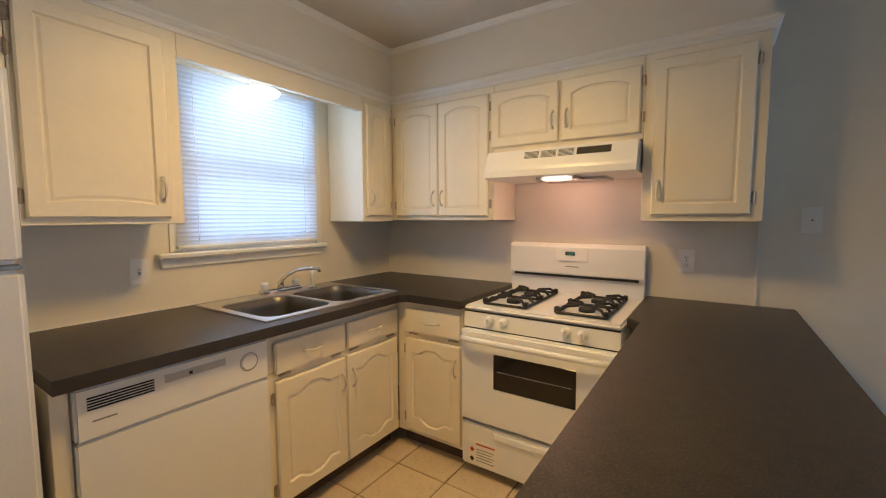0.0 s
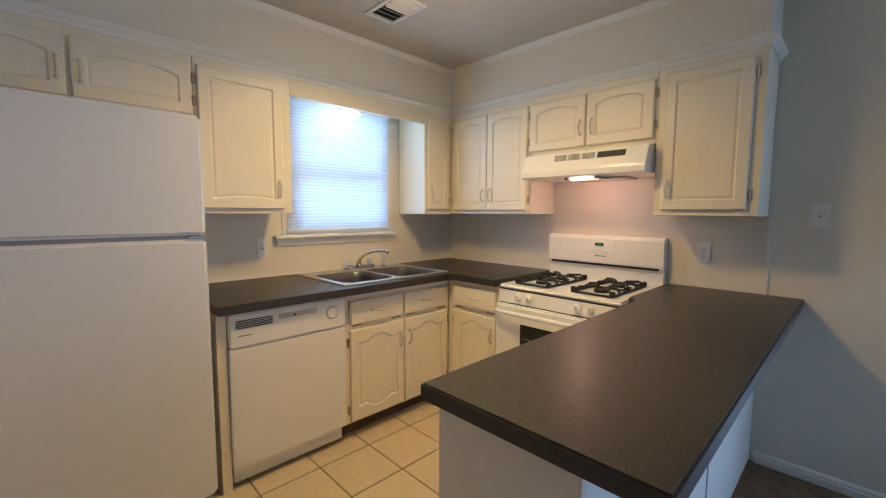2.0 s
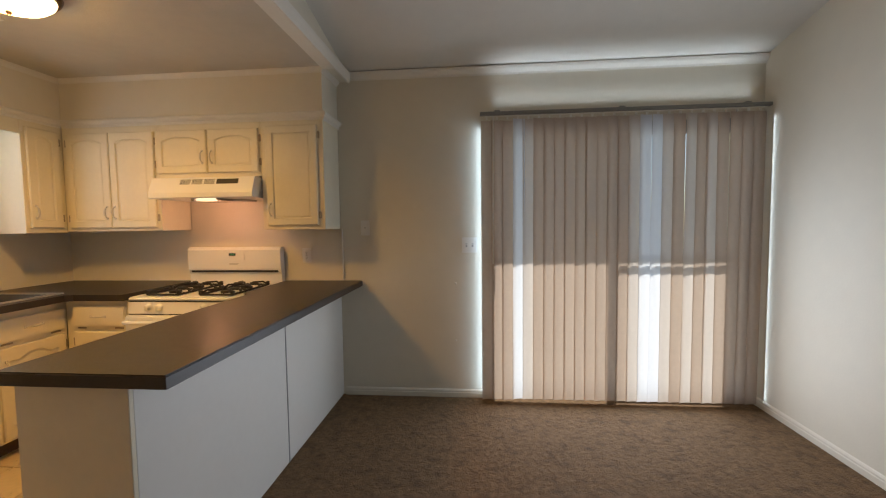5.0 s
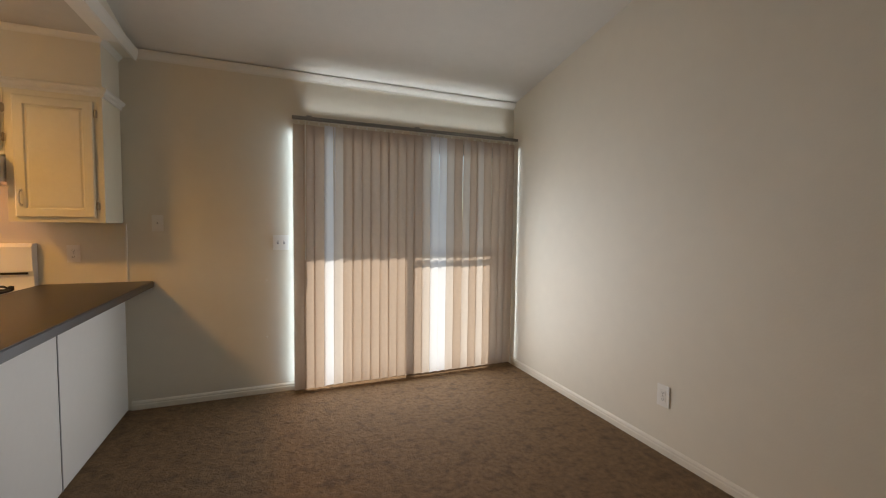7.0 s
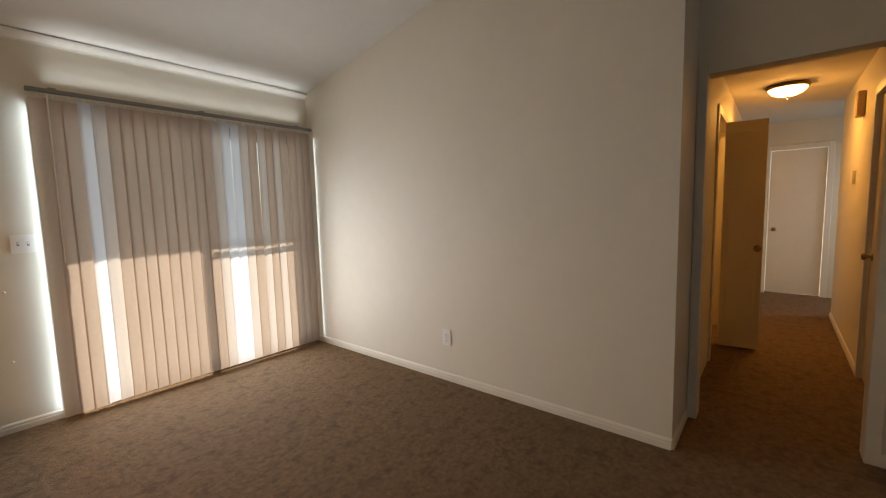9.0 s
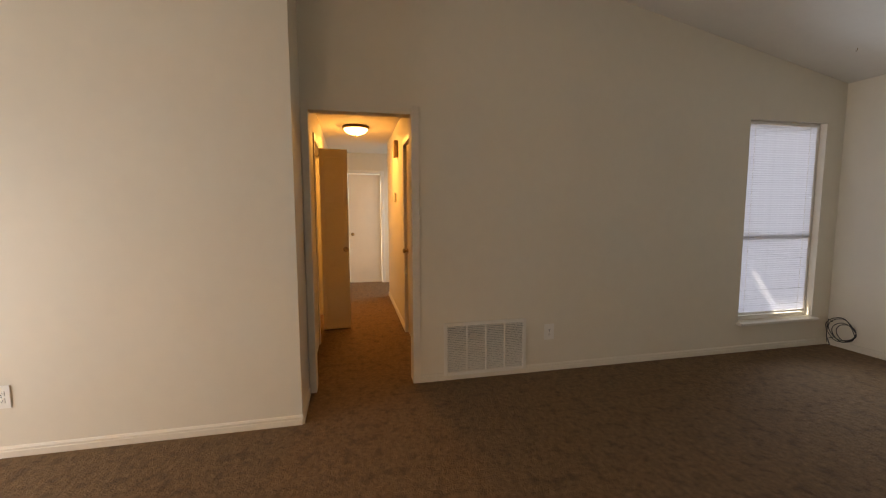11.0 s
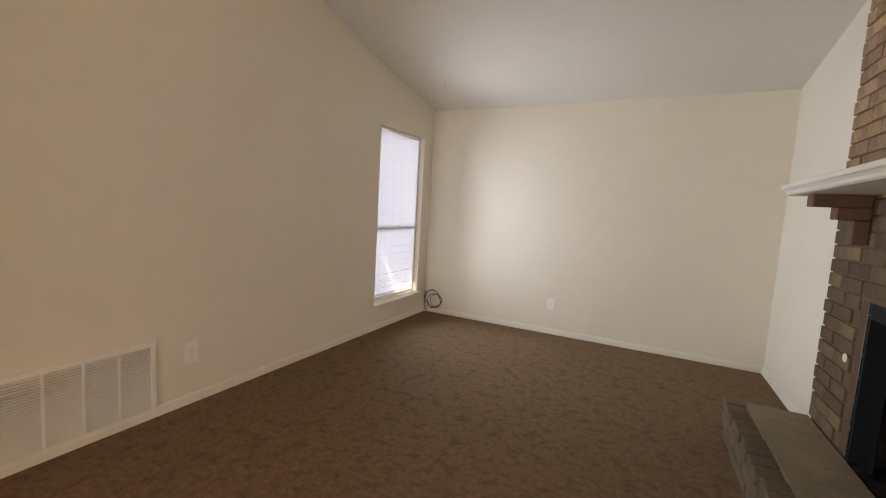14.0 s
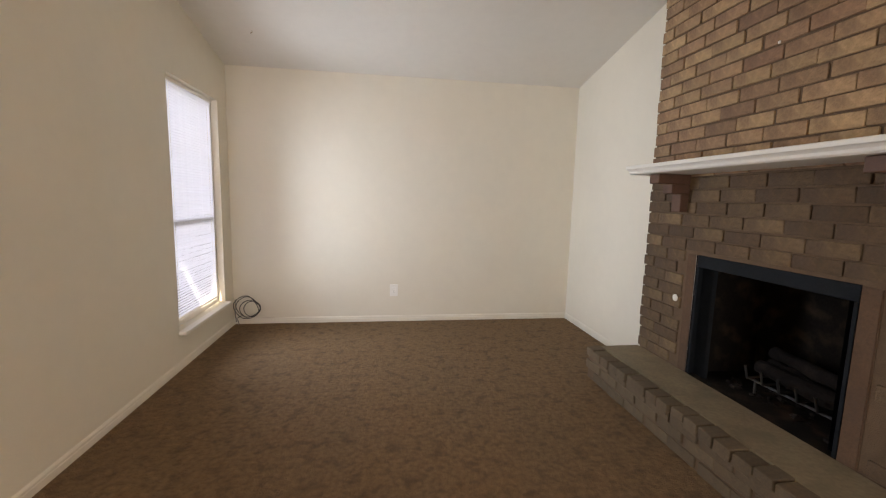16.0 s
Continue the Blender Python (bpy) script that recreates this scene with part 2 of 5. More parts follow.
M_SOOT = material("sooty_firebrick", (0.012, 0.009, 0.007), 0.95, vary=0.5, scale=8, bump=0.6, dirt=(0.055, 0.036, 0.024), dirt_amount=0.7, dirt_scale=8)
M_LINTEL = material("blued_steel_lintel", (0.011, 0.013, 0.016), 0.7, 0.0, vary=0.3, scale=12)
M_WOODBR = material("stained_bracket", (0.11, 0.05, 0.028), 0.6, vary=0.25, scale=20, bump=0.2)
M_DOOR = material("hall_door_paint", (0.72, 0.63, 0.44), 0.4, vary=0.03, scale=3, bump=0.06)
M_VANE = sheer("blind_vane_vinyl", (0.54, 0.45, 0.38), (0.76, 0.61, 0.50), 0.44)
# brighter copies of the vane, daylight through single vinyl put into their colour
M_VANE2 = sheer("daylit_vane_vinyl", (0.60, 0.57, 0.55), (0.90, 0.93, 1.0), 0.70)
M_VANE3 = sheer("part_daylit_vane_vinyl", (0.54, 0.46, 0.39), (0.86, 0.78, 0.72), 0.54)
M_SLAT = sheer("mini_blind_slat", (0.80, 0.80, 0.82), (0.74, 0.77, 0.86), 0.42)
M_GLASS = clear_glass("window_glass")
M_ALU = material("aluminium_frame", (0.42, 0.42, 0.42), 0.4, 0.8, vary=0.1)
M_RAIL = material("blind_headrail", (0.27, 0.265, 0.25), 0.4, 0.3, vary=0.05)
M_GROUND = material("dry_ground", (0.36, 0.31, 0.22), 0.95, vary=0.25, scale=2, bump=0.4)
M_CONC = material("patio_concrete", (0.45, 0.43, 0.40), 0.9, vary=0.12, scale=3, bump=0.3)
M_CABLE = material("black_cable", (0.03, 0.03, 0.032), 0.5, vary=0.1)
M_BULB = glow("lit_glass_bowl", (1.0, 0.72, 0.36), 6.0)
M_BULB2 = glow("lit_hall_bowl", (1.0, 0.60, 0.24), 4.0)
M_HOODL = glow("lit_hood_lens", (1.0, 0.66, 0.38), 1.2)
M_WINL = glow("lit_window_lamp", (1.0, 0.86, 0.62), 8.0)
M_LED = glow("green_clock_digits", (0.20, 0.7, 0.25), 0.3)
M_LED.node_tree.nodes["Principled BSDF"].inputs["Base Color"].default_value = (0.02, 0.10, 0.03, 1)
M_CHIME = material("tan_chime_cover", (0.46, 0.31, 0.17), 0.5, vary=0.12, scale=12)
M_RED = material("red_print", (0.5, 0.06, 0.04), 0.6)
M_INK = material("grey_print", (0.25, 0.24, 0.23), 0.6)
M_CLEARPL = material("clear_acrylic", (0.75, 0.77, 0.78), 0.15)
M_LOG = material("burnt_log", (0.012, 0.009, 0.008), 0.95, vary=0.5, scale=15, bump=0.9, bump_scale=60, dirt=(0.045, 0.033, 0.027), dirt_amount=0.6, dirt_scale=11)

for sooty in (M_LINTEL, M_SOOT, M_LOG):   # soot swallows the gloss
    sooty.node_tree.nodes["Principled BSDF"].inputs["Specular IOR Level"].default_value = 0.12


# ---- mesh helpers ----
def part(name, bm, mat, parent=None, label="", m=None, smooth=False):
    me = bpy.data.meshes.new(name)
    bm.to_mesh(me)
    bm.free()
    for mm in mat if isinstance(mat, (list, tuple)) else [mat]:
        me.materials.append(mm)
    if smooth:
        for p in me.polygons:
            p.use_smooth = True
    ob = new(name, me)
    if parent:
        ob.parent = parent
    if m is not None:
        ob.matrix_basis = m
    if label:
        ob["label"] = label
    return ob


def empty(name, m, label, category, group=""):
    ob = new(name)
    ob.empty_display_size = 0.1
    ob.matrix_basis = m
    return tagged(ob, label, category, group)


def box(x0, y0, z0, x1, y1, z1, bev=0.0, bm=None, seg=1):
    own = bmesh.new()
    bmesh.ops.create_cube(own, size=1)
    for v in own.verts:
        v.co = Vector(((x0 + x1) / 2 + v.co.x * (x1 - x0), (y0 + y1) / 2 + v.co.y * (y1 - y0), (z0 + z1) / 2 + v.co.z * (z1 - z0)))
    if bev:
        bmesh.ops.bevel(own, geom=own.edges[:], offset=bev, segments=seg, affect="EDGES")
    return merge(bm, own)


def merge(bm, own):
    if bm is None:
        return own
    tmp = bpy.data.meshes.new("tmp")
    own.to_mesh(tmp)
    own.free()
    bm.from_mesh(tmp)
    bpy.data.meshes.remove(tmp)
    return bm


def tube(points, r, bm=None, sides=8, cap=True):
    """A round bar along points; r is one radius or one for each point."""
    own = bmesh.new()
    pts = [Vector(p) for p in points]
    rs = r if isinstance(r, (list, tuple)) else [r] * len(pts)
    rings, side = [], None
    for i, p in enumerate(pts):
        d = (pts[min(i + 1, len(pts) - 1)] - pts[max(i - 1, 0)]).normalized()
        if side is None:
            side = d.orthogonal().normalized()
        side = (side - d * side.dot(d)).normalized()
        up = d.cross(side)
        rings.append([own.verts.new(p + rs[i] * (math.cos(a) * side + math.sin(a) * up)) for a in (2 * math.pi * k / sides for k in range(sides))])
    for a, b in zip(rings, rings[1:]):
        for k in range(sides):
            own.faces.new((a[k], a[(k + 1) % sides], b[(k + 1) % sides], b[k]))
    if cap:
        own.faces.new(rings[0][::-1]), own.faces.new(rings[-1])
    return merge(bm, own)


def lathe(profile, bm=None, sides=24):
    """A turned shape about z from (radius, z) pairs."""
    own = bmesh.new()
    rings = [[own.verts.new((max(r, 1e-4) * math.cos(2 * math.pi * k / sides), max(r, 1e-4) * math.sin(2 * math.pi * k / sides), z)) for k in range(sides)] for r, z in profile]
    for a, b in zip(rings, rings[1:]):
        for k in range(sides):
            own.faces.new((a[k], a[(k + 1) % sides], b[(k + 1) % sides], b[k]))
    bmesh.ops.recalc_face_normals(own, faces=own.faces[:])
    return merge(bm, own)


def prism(outline, axis, a, b, bm=None):
    """An outline of (u, v) pushed along x, y or z from a to b; u, v are the two other axes in order."""
    own = bmesh.new()

    def at(u, v, w):
        return {"x": (w, u, v), "y": (u, w, v), "z": (u, v, w)}[axis]

    r0, r1 = [own.verts.new(at(u, v, a)) for u, v in outline], [own.verts.new(at(u, v, b)) for u, v in outline]
    for i in range(len(outline)):
        j = (i + 1) % len(outline)
        own.faces.new((r0[i], r0[j], r1[j], r1[i]))
    own.faces.new(r0[::-1]), own.faces.new(r1)
    bmesh.ops.recalc_face_normals(own, faces=own.faces[:])
    return merge(bm, own)


def wall(name, axis, p0, p1, a0, a1, top, holes=(), cuts=(), z0=0.0, mat=None):
    """A wall between two planes of one axis, from a0 to a1 along the other; top is a height or a function; holes are (a, b, zlow, zhigh)."""
    high = top if callable(top) else (lambda a: top)
    us = sorted({a0, a1, *cuts, *(h[0] for h in holes), *(h[1] for h in holes)})
    zs = sorted({z0, *(h[2] for h in holes if h[2] > z0), *(h[3] for h in holes)})
    own = bmesh.new()

    def zat(k, u):
        return zs[k] if k < len(zs) else high(u)

    def solid(i, k):
        if not (0 <= i < len(us) - 1 and 0 <= k < len(zs)):
            return False
        uc, zc = (us[i] + us[i + 1]) / 2, zs[k] + 0.001
        return not any(h[0] < uc < h[1] and h[2] <= zc < h[3] for h in holes)

    def v(p, u, z):
        return own.verts.new((p, u, z) if axis == "x" else (u, p, z))

    for i in range(len(us) - 1):
        for k in range(len(zs)):
            if not solid(i, k):
                continue
            u, w = us[i], us[i + 1]
            q = [(u, zat(k, u)), (w, zat(k, w)), (w, zat(k + 1, w)), (u, zat(k + 1, u))]
            for p in (p0, p1):
                own.faces.new([v(p, *c) for c in q])
            for (c, d), (di, dk) in zip(((q[0], q[1]), (q[1], q[2]), (q[2], q[3]), (q[3], q[0])), ((0, -1), (1, 0), (0, 1), (-1, 0))):
                if not solid(i + di, k + dk):
                    own.faces.new((v(p0, *c), v(p0, *d), v(p1, *d), v(p1, *c)))
    bmesh.ops.remove_doubles(own, verts=own.verts[:], dist=0.0005)
    bmesh.ops.recalc_face_normals(own, faces=own.faces[:])
    return tagged(part(name, own, mat or M_WALL), "off-white painted plaster wall of the apartment", "wall", kind="structure")


def setting(name, bm, mat, label, category, smooth=False):
    return tagged(part(name, bm, mat, smooth=smooth), label, category, kind="structure")


# ---- the plan ----
XW, YN, X1, X2, YS, XF = -1.49, 2.885, 3.905, 4.36, -5.415, 0.763
NIB, KS = -0.412, -0.32
KX = 0.80            # line between kitchen and living room
KC = 2.44            # kitchen ceiling
T = 0.12
RIDGE = -1.39


def vault(y):
    return 2.50 + 0.2 * (YN - y) if y > RIDGE else 2.55 + 0.2 * (y - YS)


H0, H1, HX, HC = -0.40, -1.32, 9.0, 2.40   # hall: two sides, end, ceiling
OP0, OP1, OPZ = -0.465, -1.195, 2.065      # hall opening

wall("wall_north", "y", YN, YN + T, XW - T, X1 + T, lambda a: 2.6, holes=((1.955, 3.865, 0.0, 2.08),))
wall("wall_west", "x", XW - T, XW, KS - T, YN, 2.56, holes=((1.40, 2.17, 1.20, 2.065),))
wall("wall_kitchen_south", "y", KS - T, KS, XW, XF, 2.56)
wall("wall_fireplace_side", "x", XF - T, XF, YS, KS - T, lambda a: vault(a) + 0.03, cuts=(RIDGE,), holes=((-3.42, -2.46, 0.17, 1.03),))
wall("wall_south", "y", YS - T, YS, XF - T, X2 + T, 2.6)
wall("wall_east", "x", X2, X2 + T, YS, NIB + 0.0, lambda a: vault(a) + 0.03, cuts=(RIDGE,), holes=((OP1, OP0, 0.0, OPZ), (-5.20, -4.30, 0.29, 2.17)))
wall("wall_dining", "x", X1, X1 + T, NIB, YN, lambda a: vault(a) + 0.03)
wall("wall_nib_end", "y", NIB, NIB + T, X1 + T, X2 + T, lambda a: vault(NIB) + 0.03)
wall("wall_kitchen_header", "x", KX + 0.03, KX + 0.10, KS - T, YN, lambda a: vault(a) + 0.03, z0=KC)
wall("wall_header_return", "y", KS - T, KS - 0.001, XF, KX + 0.10, lambda a: vault(KS) + 0.03, z0=2.56)
wall("wall_hall_left", "y", H0, H0 + T, X2 + T, HX + T, HC + 0.05, holes=((5.55, 6.75, 0.0, 2.05),))
wall("wall_hall_right", "y", H1 - T, H1, X2 + T, 7.78, HC + 0.05, holes=((4.95, 5.72, 0.0, 2.05),))
wall("wall_hall_end", "x", HX, HX + T, -3.0, H0, HC + 0.05, holes=((-1.30, -0.70, 0.0, 2.03),))
wall("wall_side_room_near", "x", 7.66, 7.78, -3.0, H1 - T, HC + 0.05)
wall("wall_side_room_back", "y", -3.12, -3.0, 7.66, HX + T, HC + 0.05)
wall("wall_closet_back", "y", 0.25, 0.30, 5.4, 6.95, HC + 0.05)
wall("wall_closet_side_near", "x", 5.35, 5.40, H0 + T, 0.30, HC + 0.05)
wall("wall_closet_side_far", "x", 6.95, 7.0, H0 + T, 0.30, HC + 0.05)

bm = prism([(YN + T, vault(YN) - 0.2 * T), (RIDGE, vault(RIDGE)), (YS - T, vault(YS) - 0.2 * T), (YS - T, 2.65), (RIDGE, 3.50), (YN + T, 2.62)], "x", KX + 0.05, X2 + T)
bm = prism([(KS - T, vault(KS - T)), (RIDGE, vault(RIDGE)), (YS - T, vault(YS) - 0.2 * T), (YS - T, 2.65), (RIDGE, 3.50), (KS - T, 3.25)], "x", XF - T, KX + 0.0495, bm)
setting("ceiling_living", bm, M_CEIL, "off-white textured vaulted ceiling over the living room", "ceiling")
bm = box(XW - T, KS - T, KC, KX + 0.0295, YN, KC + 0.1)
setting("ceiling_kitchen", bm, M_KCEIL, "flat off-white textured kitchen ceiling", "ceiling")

setting("ceiling_hall", box(X2 + T, -3.12, HC, HX + T, 0.35, HC + 0.08), M_CEIL, "low off-white hall ceiling", "ceiling")

setting("floor_carpet", box(XF - T, YS - T, -0.10, HX + T, YN + T, 0.0), M_CARPET, "worn dark brown cut-pile carpet", "carpet")
setting("floor_kitchen", box(XW - T, KS - T, -0.08, KX - 0.02, YN, 0.004), M_GROUT, "brown grout bed of the kitchen floor", "floor")

# ---- trim ----
def strip(name, pts, outline, mat=None, label="white painted wood trim", category="trim"):
    """A moulding along a level line of points; the outline's u runs to the left of the way, v up."""
    own = bmesh.new()
    ps = [Vector(p) for p in pts]
    rings = []
    for i, p in enumerate(ps):
        a = (p - ps[i - 1]).normalized() if i else None
        b = (ps[i + 1] - p).normalized() if i < len(ps) - 1 else None
        a, b = a or b, b or a
        na, nb = Vector((-a.y, a.x, 0)).normalized(), Vector((-b.y, b.x, 0)).normalized()
        mit = (na + nb).normalized()
        mit /= max(mit.dot(na), 0.3)
        rings.append([own.verts.new(p + mit * u + Vector((0, 0, v))) for u, v in outline])
    k = len(outline)
    for a, b in zip(rings, rings[1:]):
        for j in range(k):
            own.faces.new((a[j], a[(j + 1) % k], b[(j + 1) % k], b[j]))
    own.faces.new(rings[0]), own.faces.new(rings[-1])
    bmesh.ops.recalc_face_normals(own, faces=own.faces[:])
    return setting(name, own, mat or M_TRIM, label, category)


CROWN = [(0, 0), (0, -0.055), (0.008, -0.058), (0.012, -0.045), (0.034, -0.018), (0.038, -0.010), (0.042, 0)]
CABTRIM = [(0, 0.03), (0, -0.03), (0.010, -0.03), (0.012, -0.012), (0.022, -0.004), (0.030, 0.008), (0.030, 0.018), (0.018, 0.022), (0.012, 0.03)]
BASE = [(0, 0), (0.013, 0), (0.013, 0.034), (0.010, 0.038), (0.010, 0.049), (0.005, 0.058), (0, 0.062)]
SX, SY = -1.18, 2.58   # soffit faces
setting("soffit_west", box(XW, KS, 2.125, SX, SY, KC - 0.001), M_WALL, "painted soffit above the wall cabinets", "soffit")
setting("soffit_north", box(XW, SY, 2.125, KX + 0.012, YN, KC - 0.001), M_WALL, "painted soffit above the wall cabinets", "soffit")
# ways run so that the room lies to the left
strip("crown_kitchen", [(KX + 0.012, YN, KC), (KX + 0.012, SY, KC), (SX, SY, KC), (SX, KS, KC)], [(u * 0.6, v * 0.62) for u, v in CROWN])
strip("cabinet_crown", [(KX + 0.014, YN, 2.115), (KX + 0.014, SY, 2.115), (SX, SY, 2.115), (SX, KS, 2.115)], CABTRIM)
strip("crown_living_north", [(X1, YN, 2.50), (KX + 0.10, YN, 2.50)], CROWN)
strip("crown_header_edge", [(KX + 0.10, YN, KC + 0.05), (KX + 0.10, KS, KC + 0.05)], [(0, 0.0), (0, -0.06), (0.012, -0.06), (0.03, -0.02), (0.034, 0.0)])
setting("header_soffit_board", box(KX + 0.022, KS, KC - 0.012, KX + 0.10, SY, KC - 0.002), M_TRIM, "white painted strip along the kitchen ceiling edge", "trim")
strip("baseboard_north", [(1.93, YN, 0), (0.83, YN, 0)], BASE, M_BASE, label="cream painted moulded baseboard", category="baseboard")
strip("baseboard_dining", [(X1, NIB, 0), (X1, YN, 0)], BASE, M_BASE, label="cream painted moulded baseboard", category="baseboard")
strip("baseboard_nib", [(X2, NIB, 0), (X1, NIB, 0)], BASE, M_BASE, label="cream painted moulded baseboard", category="baseboard")
strip("baseboard_living", [(XF, -3.9, 0), (XF, YS, 0), (X2, YS, 0), (X2, OP1 - 0.06, 0)], BASE, M_BASE, label="cream painted moulded baseboard", category="baseboard")
strip("baseboard_hall_right", [(5.80, H1, 0), (7.78, H1, 0)], BASE, M_BASE, label="cream painted moulded baseboard", category="baseboard")
strip("baseboard_west_living", [(XF, KS - T, 0), (XF, -1.98, 0)], BASE, M_BASE, label="cream painted moulded baseboard", category="baseboard")
for nm, a, b in (("opening_jamb_left", OP0 - 0.0, OP0 + 0.048), ("opening_jamb_right", OP1 - 0.06, OP1 - 0.0)):
    setting(nm, box(X2 - 0.014, a, 0.0, X2 - 0.001, b, OPZ + 0.06, 0.003), M_BASE, "cream painted casing of the hall opening", "casing")
setting("corner_bead_conduit", box(0.822, YN - 0.012, 0.915, 0.832, YN - 0.001, 1.315), M_TRIM, "thin painted strip on the wall below the cabinet", "trim")


# ---- cabinets ----
def panel_door(w, h, style="arch", t=0.019, margin=0.048):
    """A routed cabinet door, its lower left front corner at 0, facing -y."""
    own = bmesh.new()
    K = 20

    def lift(u):
        c = abs(2 * u - 1)
        if style == "arch":
            return -0.028 * c ** 3, 0.0
        if style == "wave":
            s = min(max((c - 0.15) / 0.6, 0), 1)
            s = s * s * (3 - 2 * s)
            return -0.035 * s + 0.008 * math.exp(-((c - 0.9) / 0.12) ** 2), 0.034 * s - 0.008 * math.exp(-((c - 0.9) / 0.12) ** 2)
        if style == "plain":
            return 0.0, 0.0
        return 0.0, 0.012 * (1 - c ** 2)

    def loop(d, y):
        pts = []
        for u, top in [(i / K, 0) for i in range(K + 1)] + [(1 - i / K, 1) for i in range(K + 1)]:
            x = d + u * (w - 2 * d)
            if d < 0.03:
                z = h - d if top else d
            else:
                a, b = lift(u)
                z = h - d + a if top else d + b
            pts.append(own.verts.new((x, y, z)))
        return pts

    loops = [loop(0, 0), loop(0, -t + 0.005), loop(0.006, -t), loop(margin, -t), loop(margin + 0.006, -t + 0.008), loop(margin + 0.011, -t + 0.008), loop(margin + 0.019, -t + 0.005)]
    for a, b in zip(loops, loops[1:]):
        for i in range(len(a)):
            j = (i + 1) % len(a)
            own.faces.new((a[i], a[j], b[j], b[i]))
    last = loops[-1]
    for i in range(K):
        own.faces.new((last[i], last[i + 1], last[2 * K - i], last[2 * K + 1 - i]))
    f = loops[0]
    for i in range(K):
        own.faces.new((f[i + 1], f[i], f[2 * K + 1 - i], f[2 * K - i]))
    bmesh.ops.recalc_face_normals(own, faces=own.faces[:])
    return own


def pull(length, horizontal=False):
    """A small bow pull, its middle at 0, standing out to -y."""
    pts, rs = [], []
    for i in range(11):
        u = i / 10
        s = (u - 0.5) * length
        out = -0.003 - 0.024 * math.sin(math.pi * u) ** 0.6
        pts.append((s, out, 0) if horizontal else (0, out, s))
        rs.append(0.0035 + 0.003 * math.sin(math.pi * u) ** 2)
    own = tube(pts, rs, sides=8)
    for e in (-0.5, 0.5):
        c = (e * length, 0, 0) if horizontal else (0, 0, e * length)
        own = box(c[0] - 0.008, -0.006, c[2] - 0.008, c[0] + 0.008, 0.0, c[2] + 0.008, 0.002, own)
    return own


def hinge():
    own = box(-0.009, -0.004, -0.022, 0.009, 0.0, 0.022, 0.001)
    return tube([(0, -0.005, -0.026), (0, -0.005, 0.026)], 0.0045, own, 6)


def cabinet(name, m, w, d, z0, z1, doors, label, group, style="arch", drawers=(), toe=0.0, pull_at="low", body_top=None):
    """A cabinet, its left front foot at m, facing -y. doors, drawers: (x0, x1, zlow, zhigh, hinge side)."""
    c = empty(name, m, label, "cabinet", group)
    own = box(0, 0.0, z0 + toe, w, d, body_top or z1, 0.002)
    if body_top:
        own = box(0, 0, body_top, w, 0.02, z1, 0, own)
    if toe:
        own = box(0.0, 0.07, 0.0, w, d, z0 + toe + 0.01, 0, own)
    part("body", own, M_CAB, c)
    if toe:
        part("toe_kick", box(0.0, 0.064, 0.006, w, 0.0695, toe - 0.002), M_TOE, c, "scuffed dark brown toe kick")
    for x0, x1, a, b, side in doors:
        dr = part("door", panel_door(x1 - x0, b - a, style), M_CAB, c, m=pose(x0, -0.001, a))
        px = x1 - x0 - 0.028 if side == "l" else 0.028
        pz = 0.11 if pull_at == "low" else b - a - 0.12
        part("handle", pull(0.085), M_WHITEPULL, dr, "white painted bow pull", m=pose(px, -0.019, pz))
        hx = -0.010 if side == "l" else x1 - x0 + 0.010
        for hz in (0.07, b - a - 0.07):
            part("hinge", hinge(), M_HINGE, dr, "worn metal hinge", m=pose(hx, -0.001, hz))
    for x0, x1, a, b in drawers:
        df = part("drawer_front", box(0, -0.019, 0, x1 - x0, 0, b - a, 0.005, seg=2), M_CAB, c, m=pose(x0, -0.001, a))
        part("handle", pull(0.10, True), M_WHITEPULL, df, "white painted bow pull", m=pose((x1 - x0) / 2, -0.019, (b - a) / 2))
        for hx in (0.05, x1 - x0 - 0.05):
            part("hinge", box(-0.03, -0.006, -0.005, 0.03, 0, 0.005, 0.001), M_HINGE, df, "worn metal hinge", m=pose(hx, -0.002, -0.012))
    return c


def west(y, x=-1.175):
    return pose(x, y, 0, 0, 0, 90)


UP, LOW = "white painted wall cabinet with routed doors, under the soffit", "white painted base cabinet with routed door and drawer"
cabinet("wall_cabinet", west(-0.15), 0.925, 0.31, 1.775, 2.105, [(0.03, 0.467, 1.80, 2.045, "l"), (0.483, 0.915, 1.80, 2.045, "r")], "low white painted cabinet with two arched doors above the refrigerator", "kitchen wall cabinets")
cabinet("wall_cabinet", west(0.778), 0.483, 0.31, 1.322, 2.105, [(0.014, 0.43, 1.347, 2.045, "l")], "white painted wall cabinet with one large routed door beside the window", "kitchen wall cabinets", "flat")
cabinet("wall_cabinet", west(2.295), 0.28, 0.31, 1.318, 2.105, [(0.024, 0.242, 1.355, 2.045, "r")], "narrow white painted corner wall cabinet beside the window", "kitchen wall cabinets")
cabinet("wall_cabinet", pose(-1.174, 2.575, 0), 0.76, 0.305, 1.325, 2.105, [(0.042, 0.379, 1.35, 2.04, "l"), (0.385, 0.729, 1.35, 2.04, "r")], "white painted wall cabinet with two tall arched doors", "kitchen wall cabinets")
cabinet("wall_cabinet", pose(-0.4135, 2.575, 0), 0.771, 0.305, 1.705, 2.105, [(-0.014, 0.372, 1.735, 2.04, "l"), (0.387, 0.758, 1.735, 2.04, "r")], "short white painted cabinet with two arched doors above the hood", "kitchen wall cabinets")
